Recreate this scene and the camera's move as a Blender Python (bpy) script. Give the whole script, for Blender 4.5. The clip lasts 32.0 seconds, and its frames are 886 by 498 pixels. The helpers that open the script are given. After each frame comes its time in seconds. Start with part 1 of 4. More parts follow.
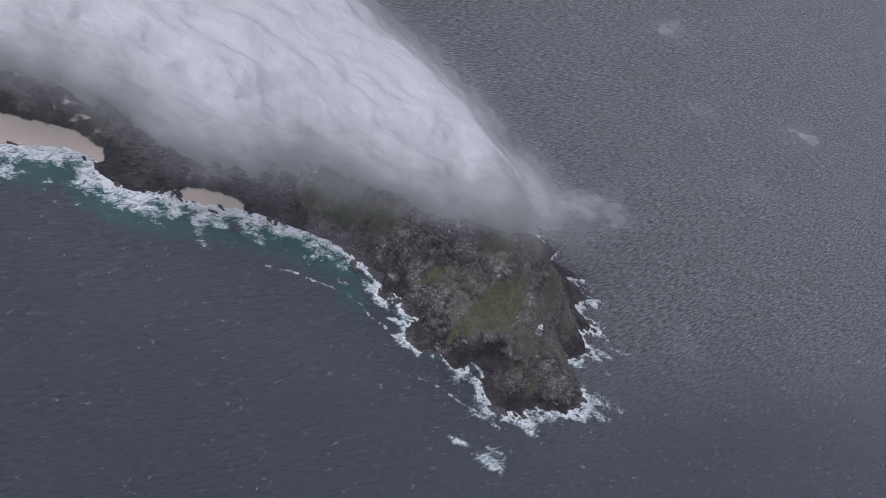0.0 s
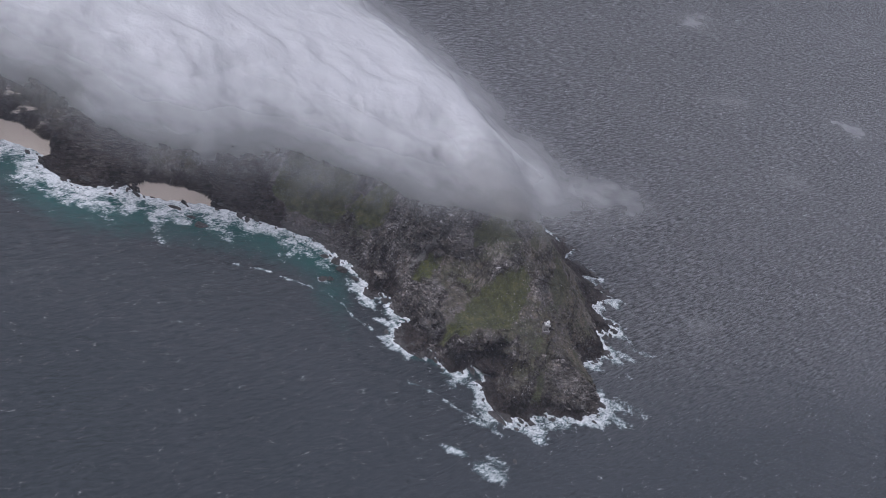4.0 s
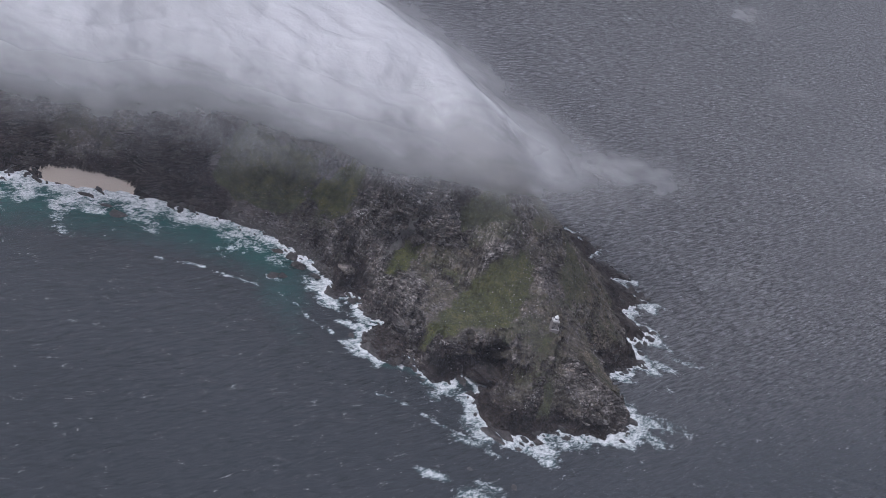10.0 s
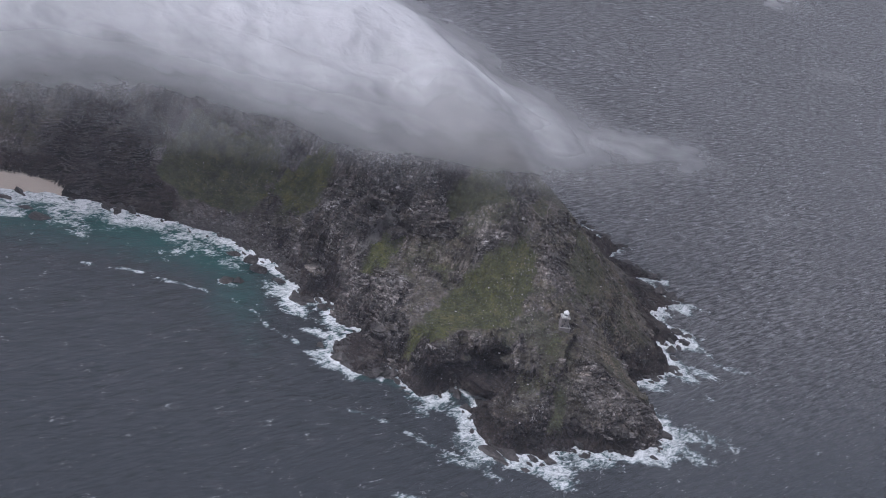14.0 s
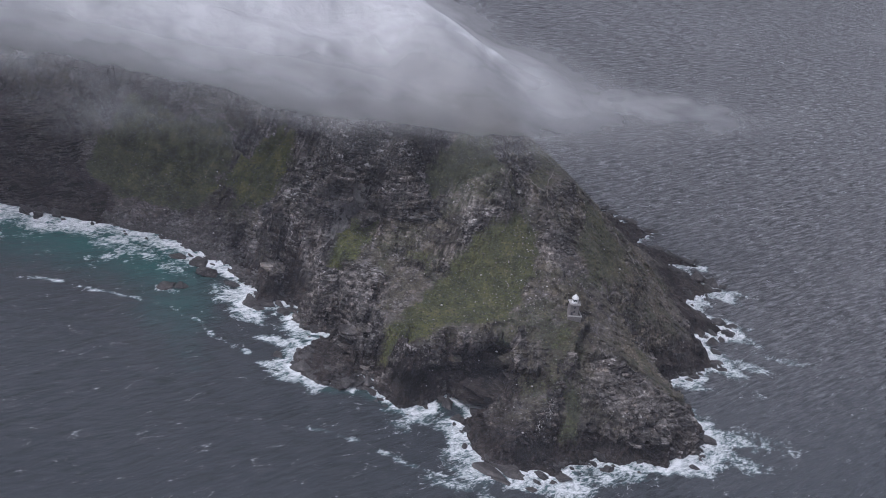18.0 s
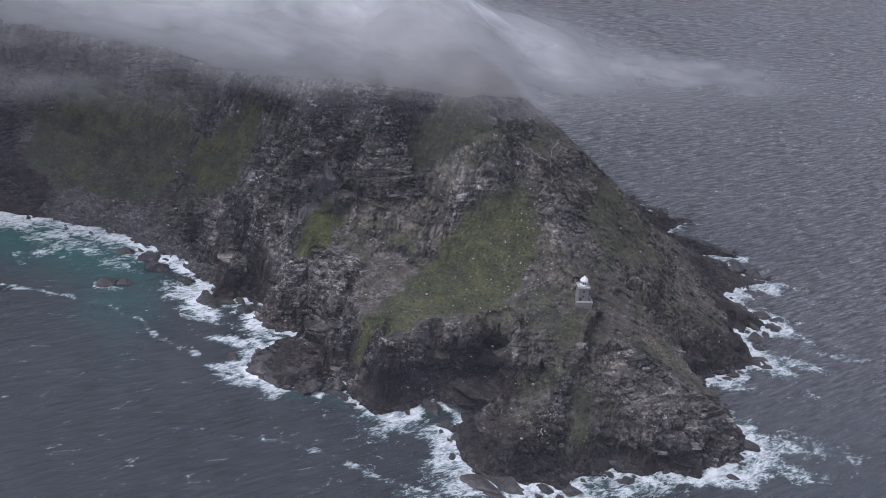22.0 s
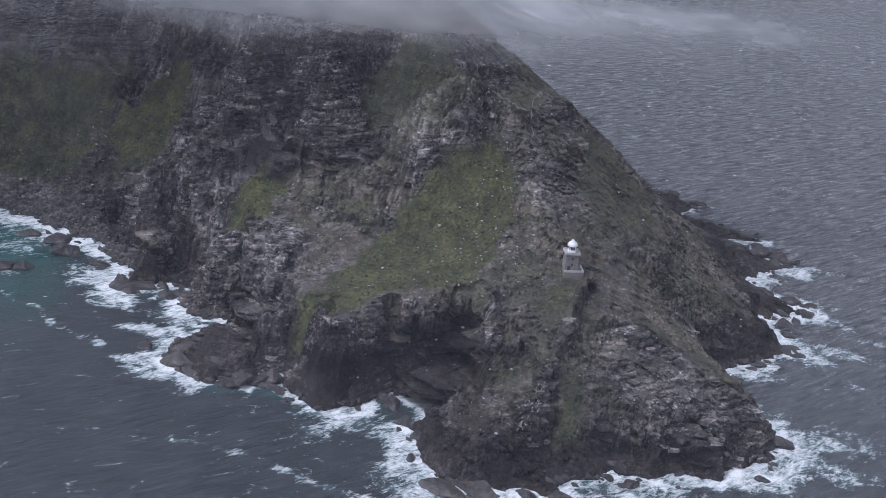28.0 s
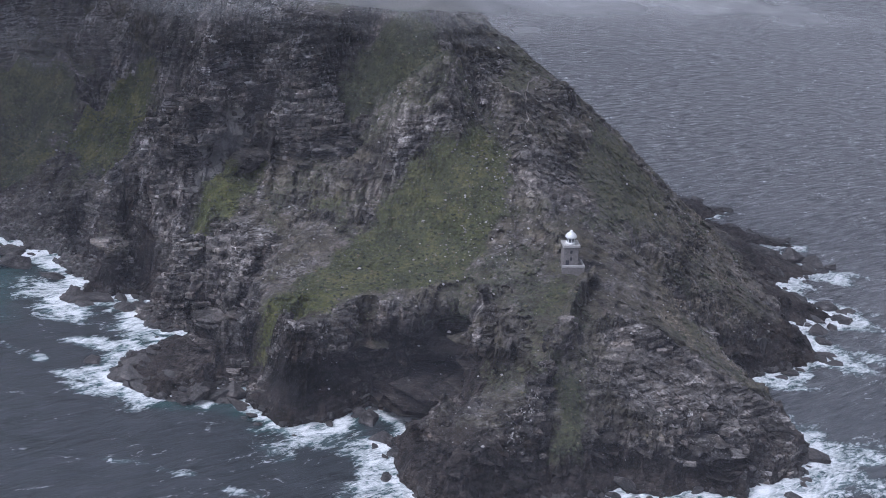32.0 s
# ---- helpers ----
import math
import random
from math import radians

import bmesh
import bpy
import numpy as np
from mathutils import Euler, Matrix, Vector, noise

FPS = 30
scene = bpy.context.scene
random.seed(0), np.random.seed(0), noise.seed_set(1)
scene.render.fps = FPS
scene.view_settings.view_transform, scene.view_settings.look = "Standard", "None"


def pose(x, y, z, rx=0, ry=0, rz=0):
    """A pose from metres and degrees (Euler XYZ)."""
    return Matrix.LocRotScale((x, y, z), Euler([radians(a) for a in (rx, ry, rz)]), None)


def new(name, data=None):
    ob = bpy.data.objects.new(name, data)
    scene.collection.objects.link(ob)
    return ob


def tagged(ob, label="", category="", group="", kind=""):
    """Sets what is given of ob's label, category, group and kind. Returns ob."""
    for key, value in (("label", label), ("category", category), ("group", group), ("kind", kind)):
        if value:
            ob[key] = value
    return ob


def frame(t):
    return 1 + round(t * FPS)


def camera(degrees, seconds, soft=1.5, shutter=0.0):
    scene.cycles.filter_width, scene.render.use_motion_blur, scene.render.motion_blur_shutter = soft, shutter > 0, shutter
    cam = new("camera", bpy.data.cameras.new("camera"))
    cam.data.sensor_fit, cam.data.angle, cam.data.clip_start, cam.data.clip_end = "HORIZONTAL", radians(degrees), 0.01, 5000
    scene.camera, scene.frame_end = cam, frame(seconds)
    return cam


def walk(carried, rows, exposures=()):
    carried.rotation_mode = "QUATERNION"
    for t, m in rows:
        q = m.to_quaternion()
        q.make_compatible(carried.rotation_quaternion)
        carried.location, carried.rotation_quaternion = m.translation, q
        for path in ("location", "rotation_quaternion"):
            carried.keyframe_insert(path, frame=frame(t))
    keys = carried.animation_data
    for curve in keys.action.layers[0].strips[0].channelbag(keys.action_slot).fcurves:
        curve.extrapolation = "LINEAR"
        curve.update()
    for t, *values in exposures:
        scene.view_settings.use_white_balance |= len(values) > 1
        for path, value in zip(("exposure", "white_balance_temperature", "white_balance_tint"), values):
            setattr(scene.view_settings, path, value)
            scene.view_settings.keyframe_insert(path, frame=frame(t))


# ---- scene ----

# ---------------------------------------------------------------- camera
cam = camera(33.0, 32.0, soft=0.6)
# seconds, place, heading, tilt, lean
PATH = [
    (0, -557.62, -876.38, 637.22, -6.696, -35.566, -31.094),
    (1, -529.99, -863.70, 620.17, -6.615, -35.020, -30.040),
    (2, -501.78, -850.17, 602.89, -6.500, -34.442, -29.111),
    (3, -473.15, -835.57, 585.14, -6.218, -34.004, -28.299),
    (3.5, -458.80, -827.86, 576.03, -6.007, -33.771, -27.925),
    (5.5, -402.18, -794.17, 537.35, -5.107, -32.896, -26.526),
    (6, -388.45, -785.01, 526.98, -4.865, -32.721, -26.176),
    (7, -361.80, -765.79, 505.35, -4.562, -32.080, -25.451),
    (8, -336.47, -745.53, 482.92, -4.336, -31.417, -24.701),
    (9, -312.69, -724.43, 460.21, -4.133, -30.730, -23.941),
    (10, -290.62, -702.66, 437.69, -3.986, -29.887, -23.178),
    (11, -270.00, -680.28, 415.64, -3.838, -29.144, -22.386),
    (12, -250.49, -657.35, 394.28, -3.734, -28.442, -21.529),
    (13, -231.71, -633.92, 373.83, -3.657, -27.815, -20.573),
    (14, -213.41, -610.09, 354.47, -3.642, -27.150, -19.497),
    (14.5, -204.46, -598.15, 345.20, -3.600, -26.852, -18.926),
    (16.5, -170.62, -551.36, 310.69, -3.422, -25.836, -16.582),
    (17, -162.76, -540.17, 302.68, -3.289, -25.670, -16.015),
    (18, -147.96, -518.80, 287.36, -3.000, -25.211, -14.952),
    (19, -134.52, -499.11, 272.91, -2.645, -24.840, -14.030),
    (20, -122.61, -481.40, 259.31, -2.312, -24.361, -13.289),
    (21, -112.21, -465.48, 246.55, -1.933, -23.943, -12.712),
    (22, -103.29, -451.02, 234.64, -1.544, -23.462, -12.263),
    (23, -95.78, -437.73, 223.58, -1.345, -22.887, -11.912),
    (24, -89.58, -425.30, 213.37, -1.242, -22.363, -11.626),
    (25, -84.37, -413.64, 203.95, -1.171, -21.908, -11.373),
    (25.5, -82.02, -408.06, 199.50, -1.149, -21.698, -11.249),
    (27.5, -73.20, -387.23, 183.27, -1.241, -21.238, -10.688),
    (28, -70.91, -382.34, 179.54, -1.214, -21.145, -10.512),
    (29, -65.96, -372.86, 172.42, -1.037, -20.746, -10.099),
    (30, -60.63, -363.69, 165.64, -0.733, -20.226, -9.619),
    (31, -55.03, -354.74, 159.08, -0.379, -19.713, -9.096),
    (32, -49.30, -345.89, 152.64, 0.012, -19.200, -8.551),
]

EXPOSURES = [(0, 0.13, 5800, 17), (9, 0.22, 5800, 17), (19, 0.35, 5750, 17), (28, 0.51, 5550, 17), (32, 0.54, 5480, 17)]
walk(cam, [(r[0], pose(r[1], r[2], r[3], 90 + r[5], r[6], r[4])) for r in PATH], EXPOSURES)

# ---------------------------------------------------------------- world and sun (overcast noon)
SUN_EL, SUN_AZ = 52.0, 240.0
world = bpy.data.worlds.new("overcast_sky")
scene.world = world
scene.cycles.transparent_max_bounces = 24      # many thin layers of vapour lie over one another
world.use_nodes = True
wn, wl = world.node_tree.nodes, world.node_tree.links
wn.clear()
sky = wn.new("ShaderNodeTexSky")
sky.sky_type, sky.sun_disc = "NISHITA", False
sky.sun_elevation, sky.sun_rotation = radians(SUN_EL), radians(SUN_AZ)
sky.air_density, sky.dust_density = 1.0, 4.0
grey = wn.new("ShaderNodeHueSaturation")
grey.inputs["Saturation"].default_value = 0.16
bg = wn.new("ShaderNodeBackground")
bg.inputs["Strength"].default_value = 0.10
wout = wn.new("ShaderNodeOutputWorld")
wl.new(sky.outputs[0], grey.inputs["Color"])
wl.new(grey.outputs[0], bg.inputs["Color"])
wl.new(bg.outputs[0], wout.inputs["Surface"])

sun_data = bpy.data.lights.new("sun", "SUN")
sun_data.energy, sun_data.angle, sun_data.color = 1.5, radians(14), (1.0, 0.97, 0.93)
sun = new("sun", sun_data)
sun.rotation_euler = (radians(90 - SUN_EL), 0, radians(180 - SUN_AZ))

# ---------------------------------------------------------------- number tools
def smooth(a, b, x):
    t = np.clip((x - a) / (b - a), 0, 1)
    return t * t * (3 - 2 * t)


def hash2(ix, iy, seed):
    h = (ix.astype(np.int64) * 374761393 + iy.astype(np.int64) * 668265263 + seed * 1442695041) & 0xFFFFFFFF
    h = ((h ^ (h >> 13)) * 1274126177) & 0xFFFFFFFF
    return ((h ^ (h >> 16)) & 0xFFFF) / 65535.0


def vnoise(x, y, seed=0):
    """Gradient noise in about -1..1."""
    ix, iy = np.floor(x), np.floor(y)
    fx, fy = x - ix, y - iy
    u, v = fx * fx * fx * (fx * (fx * 6 - 15) + 10), fy * fy * fy * (fy * (fy * 6 - 15) + 10)

    def corner(ox, oy):
        a = hash2(ix + ox, iy + oy, seed) * 2 * math.pi
        return np.cos(a) * (fx - ox) + np.sin(a) * (fy - oy)
    n0 = corner(0, 0) * (1 - u) + corner(1, 0) * u
    n1 = corner(0, 1) * (1 - u) + corner(1, 1) * u
    return (n0 * (1 - v) + n1 * v) * 1.5


def fbm(x, y, octaves, seed=0, gain=0.5):
    s, a = np.zeros_like(x), 1.0
    for k in range(octaves):
        s += a * vnoise(x, y, seed + 17 * k)
        x, y, a = x * 2.03 + 5.1, y * 2.03 - 3.7, a * gain
    return s


def ridged(x, y, octaves, seed=0):
    s, a = np.zeros_like(x), 1.0
    for k in range(octaves):
        s += a * (1 - 2 * np.abs(vnoise(x, y, seed + 31 * k)))
        x, y, a = x * 2.1 + 1.7, y * 2.1 + 9.2, a * 0.5
    return s


def cells(x, y, seed=0):
    """Distance to the nearest cell point, and that cell's random number."""
    ix, iy = np.floor(x), np.floor(y)
    best, tag = np.full(x.shape, 9.0), np.zeros(x.shape)
    for ox in (-1, 0, 1):
        for oy in (-1, 0, 1):
            cx, cy = ix + ox, iy + oy
            px, py = cx + hash2(cx, cy, seed), cy + hash2(cx, cy, seed + 7)
            d = (px - x) ** 2 + (py - y) ** 2
            m = d < best
            best[m] = d[m]
            tag[m] = hash2(cx, cy, seed + 13)[m]
    return np.sqrt(best), tag


def plane_fit(points):
    """A smooth surface z(x, y) through named heights (thin plate with a tilt)."""
    p = np.array(points, float)
    n = len(p)
    r = np.hypot(p[:, None, 0] - p[None, :, 0], p[:, None, 1] - p[None, :, 1])
    a = np.zeros((n + 3, n + 3))
    a[:n, :n] = r + np.eye(n) * 0.5
    a[:n, n], a[:n, n + 1], a[:n, n + 2] = 1, p[:, 0], p[:, 1]
    a[n:, :n] = a[:n, n:].T
    c = np.linalg.solve(a, np.concatenate([p[:, 2], np.zeros(3)]))

    def surface(x, y):
        z = c[n] + c[n + 1] * x + c[n + 2] * y
        for k in range(n):
            z = z + c[k] * np.sqrt((x - p[k, 0]) ** 2 + (y - p[k, 1]) ** 2 + 4.0)
        return z
    return surface


def near_weight(points, power=3.0):
    """Inverse-distance blend of values given at a few places."""
    p = np.array(points, float)

    def field(x, y):
        s, w = 0, 0
        for px, py, v in p:
            k = 1 / ((x - px) ** 2 + (y - py) ** 2 + 25) ** (power / 2)
            s, w = s + k * v, w + k
        return s / w
    return field


def line_distance(x, y, line, closed=False):
    best = np.full(x.shape, 1e9)
    pts = list(line) + ([line[0]] if closed else [])
    for (ax, ay), (bx, by) in zip(pts[:-1], pts[1:]):
        dx, dy = bx - ax, by - ay
        t = np.clip(((x - ax) * dx + (y - ay) * dy) / (dx * dx + dy * dy + 1e-9), 0, 1)
        best = np.minimum(best, (x - ax - t * dx) ** 2 + (y - ay - t * dy) ** 2)
    return np.sqrt(best)


def inside(x, y, line):
    m = np.zeros(x.shape, bool)
    for (ax, ay), (bx, by) in zip(line, line[1:] + line[:1]):
        m ^= ((ay > y) != (by > y)) & (x < (bx - ax) * (y - ay) / (by - ay + 1e-12) + ax)
    return m


def steps(stretches):
    """Grid lines from (end, spacing) stretches."""
    out = [stretches[0][0]]
    for end, step in stretches[1:]:
        n = max(1, round((end - out[-1]) / step))
        out += list(np.linspace(out[-1], end, n + 1)[1:])
    return np.array(out)


def sheet_mesh(name, X, Y, Z, keep=None, attributes=None):
    """A mesh from a grid of places; keep picks the cells."""
    ny, nx = X.shape
    idx = np.arange(nx * ny).reshape(ny, nx)
    quads = np.stack([idx[:-1, :-1], idx[:-1, 1:], idx[1:, 1:], idx[1:, :-1]], -1).reshape(-1, 4)
    if keep is not None:
        quads = quads[keep.reshape(-1)]
    used = np.zeros(nx * ny, bool)
    used[quads.ravel()] = True
    remap = np.cumsum(used) - 1
    quads = remap[quads]
    co = np.stack([X.ravel(), Y.ravel(), Z.ravel()], -1)[used]
    me = bpy.data.meshes.new(name)
    me.vertices.add(len(co))
    me.vertices.foreach_set("co", co.astype(np.float32).ravel())
    me.loops.add(len(quads) * 4)
    me.loops.foreach_set("vertex_index", quads.astype(np.int32).ravel())
    me.polygons.add(len(quads))
    me.polygons.foreach_set("loop_start", np.arange(0, len(quads) * 4, 4, dtype=np.int32))
    me.polygons.foreach_set("use_smooth", np.ones(len(quads), bool))
    me.update(calc_edges=True)
    for key, val in (attributes or {}).items():
        at = me.attributes.new(key, "FLOAT", "POINT")
        at.data.foreach_set("value", val.ravel()[used].astype(np.float32))
    return me


# ---------------------------------------------------------------- materials
def material(name):
    m = bpy.data.materials.new(name)
    m.use_nodes = True
    nt = m.node_tree
    return m, nt, nt.nodes["Principled BSDF"]


def node(nt, kind, **values):
    n = nt.nodes.new("ShaderNode" + kind)
    for k, v in values.items():
        n.inputs[k.replace("_", " ")].default_value = v
    return n


def coords(nt, scale=(1, 1, 1), turn=(0, 0, 0)):
    tc, mp = node(nt, "TexCoord"), node(nt, "Mapping")
    mp.vector_type = "TEXTURE"
    mp.inputs["Scale"].default_value = [1 / c for c in scale]
    mp.inputs["Rotation"].default_value = [radians(a) for a in turn]
    nt.links.new(tc.outputs["Object"], mp.inputs["Vector"])
    return mp.outputs[0]


def noise_tex(nt, vec, scale, detail=4.0, rough=0.55, distortion=0.0):
    n = node(nt, "TexNoise", Scale=scale, Detail=detail, Roughness=rough, Distortion=distortion)
    nt.links.new(vec, n.inputs["Vector"])
    return n.outputs["Fac"]


def ramp(nt, fac, stops):
    r = nt.nodes.new("ShaderNodeValToRGB")
    e = r.color_ramp.elements
    while len(e) < len(stops):
        e.new(0.5)
    for el, (p, c) in zip(e, stops):
        el.position, el.color = p, (c, c, c, 1) if isinstance(c, (int, float)) else (*c, 1)
    nt.links.new(fac, r.inputs["Fac"])
    return r.outputs["Color"]


def mix(nt, fac, a, b, blend="MIX"):
    m = nt.nodes.new("ShaderNodeMix")
    m.data_type, m.blend_type = "RGBA", blend
    for sock, v in ((m.inputs[0], fac), (m.inputs[6], a), (m.inputs[7], b)):
        if isinstance(v, (int, float)):
            sock.default_value = v
        elif isinstance(v, tuple):
            sock.default_value = (*v, 1)
        else:
            nt.links.new(v, sock)
    return m.outputs[2]


def maths(nt, op, a, b=0.0, clamp=False):
    m = nt.nodes.new("ShaderNodeMath")
    m.operation, m.use_clamp = op, clamp
    for sock, v in zip(m.inputs, (a, b)):
        if isinstance(v, (int, float)):
            sock.default_value = v
        else:
            nt.links.new(v, sock)
    return m.outputs[0]


def attribute(nt, name):
    a = nt.nodes.new("ShaderNodeAttribute")
    a.attribute_name = name
    return a.outputs["Fac"]


def bump(nt, bsdf, height, strength, distance, chain=None):
    b = node(nt, "Bump", Strength=strength, Distance=distance)
    nt.links.new(height, b.inputs["Height"])
    if chain:
        nt.links.new(chain, b.inputs["Normal"])
    if bsdf:
        nt.links.new(b.outputs[0], bsdf.inputs["Normal"])
    return b.outputs[0]


DIP = 0.19      # the strata climb this much towards the east


def voronoi(nt, vec, feature, scale=1.0):
    v = nt.nodes.new("ShaderNodeTexVoronoi")
    v.feature = feature
    v.inputs["Scale"].default_value = scale
    nt.links.new(vec, v.inputs["Vector"])
    return v


def rock_colour(nt):
    """Layered grey sandstone: crisp pale ledges, jointed blocks, rusty and dark stains."""
    tc = node(nt, "TexCoord")
    sep = node(nt, "SeparateXYZ")
    nt.links.new(tc.outputs["Object"], sep.inputs[0])
    x, y, z = sep.outputs
    wob = noise_tex(nt, coords(nt), 0.05, 3.0)
    jig = noise_tex(nt, coords(nt), 0.5, 3.0)
    u = maths(nt, "SUBTRACT", z, maths(nt, "MULTIPLY", x, DIP))
    u = maths(nt, "ADD", u, maths(nt, "MULTIPLY", wob, 1.6))
    u = maths(nt, "ADD", u, maths(nt, "MULTIPLY", jig, 0.25))

    def layered(kx, ku):
        c = node(nt, "CombineXYZ")
        nt.links.new(maths(nt, "ADD", maths(nt, "MULTIPLY", x, kx), maths(nt, "MULTIPLY", jig, 0.8)), c.inputs[0])
        nt.links.new(maths(nt, "MULTIPLY", y, kx), c.inputs[1])
        nt.links.new(maths(nt, "MULTIPLY", u, ku), c.inputs[2])
        return c.outputs[0]
    bands = noise_tex(nt, layered(0.16, 1.0), 1.0, 5.0, 0.66)
    ledge = noise_tex(nt, layered(0.12, 1.5), 1.0, 4.0, 0.6)
    joints = noise_tex(nt, coords(nt, (0.75, 0.75, 0.14)), 1.0, 5.0, 0.66, 0.3)
    blotch = noise_tex(nt, coords(nt), 0.045, 5.0, 0.6)
    patch = noise_tex(nt, coords(nt, (1, 1, 0.6)), 0.11, 4.0, 0.55, 0.3)
    stain = noise_tex(nt, coords(nt, (1, 1, 0.5)), 0.26, 5.0, 0.65, 0.4)
    grain = noise_tex(nt, coords(nt), 1.15, 6.0, 0.72)
    beds = attribute(nt, "beds")
    both = mix(nt, beds, joints, bands)
    col = ramp(nt, blotch, [(0.38, (0.036, 0.032, 0.030)), (0.50, (0.082, 0.073, 0.067)), (0.62, (0.150, 0.135, 0.124))])
    rust = ramp(nt, stain, [(0.48, 0.0), (0.68, 0.65)])
    col = mix(nt, rust, col, (0.100, 0.078, 0.062))
    # weathered streaks down the joints and along the beds
    col = mix(nt, 0.9, col, ramp(nt, both, [(0.33, 0.26), (0.45, 0.82), (0.56, 1.15), (0.66, 1.95)]), "MULTIPLY")
    # blocks: each its own tone, with thin dark joints here and there
    seams = ramp(nt, patch, [(0.40, 0.35), (0.58, 0.95)])
    for kx, ku, line in ((0.50, 1.1, 0.085),):
        vec = layered(kx, ku)
        tone = voronoi(nt, vec, "F1")
        tn = node(nt, "SeparateXYZ")
        nt.links.new(tone.outputs["Color"], tn.inputs[0])
        col = mix(nt, 0.6, col, ramp(nt, tn.outputs[0], [(0.0, 0.45), (0.6, 0.95), (1.0, 1.75)]), "MULTIPLY")
        gap = voronoi(nt, vec, "DISTANCE_TO_EDGE")
        col = mix(nt, seams, col, mix(nt, 1.0, col, ramp(nt, gap.outputs["Distance"], [(0.0, 0.08), (line, 1.0)]), "MULTIPLY"))
    # light on ledges and shade in recesses, painted as pale and dark lines
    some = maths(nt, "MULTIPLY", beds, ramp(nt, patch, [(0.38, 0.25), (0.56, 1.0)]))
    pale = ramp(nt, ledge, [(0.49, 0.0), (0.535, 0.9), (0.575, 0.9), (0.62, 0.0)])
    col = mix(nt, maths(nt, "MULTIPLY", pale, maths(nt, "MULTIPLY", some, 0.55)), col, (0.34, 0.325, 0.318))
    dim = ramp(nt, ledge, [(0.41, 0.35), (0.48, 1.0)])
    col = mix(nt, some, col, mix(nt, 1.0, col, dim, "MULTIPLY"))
    # lichen and broken pale faces, in clusters
    chips = maths(nt, "ADD", maths(nt, "MULTIPLY", grain, 0.5), maths(nt, "MULTIPLY", both, 0.5))
    fleck = ramp(nt, maths(nt, "ADD", chips, maths(nt, "MULTIPLY", maths(nt, "SUBTRACT", patch, 0.5), 0.55)), [(0.575, 0.0), (0.64, 0.5)])
    col = mix(nt, fleck, col, (0.27, 0.255, 0.248))
    col = mix(nt, 0.8, col, ramp(nt, grain, [(0.36, 0.40), (0.46, 0.9), (0.56, 1.1), (0.68, 1.5)]), "MULTIPLY")
    return col, maths(nt, "ADD", maths(nt, "MULTIPLY", both, 0.8), maths(nt, "MULTIPLY", maths(nt, "MULTIPLY", ledge, beds), 0.5)), grain


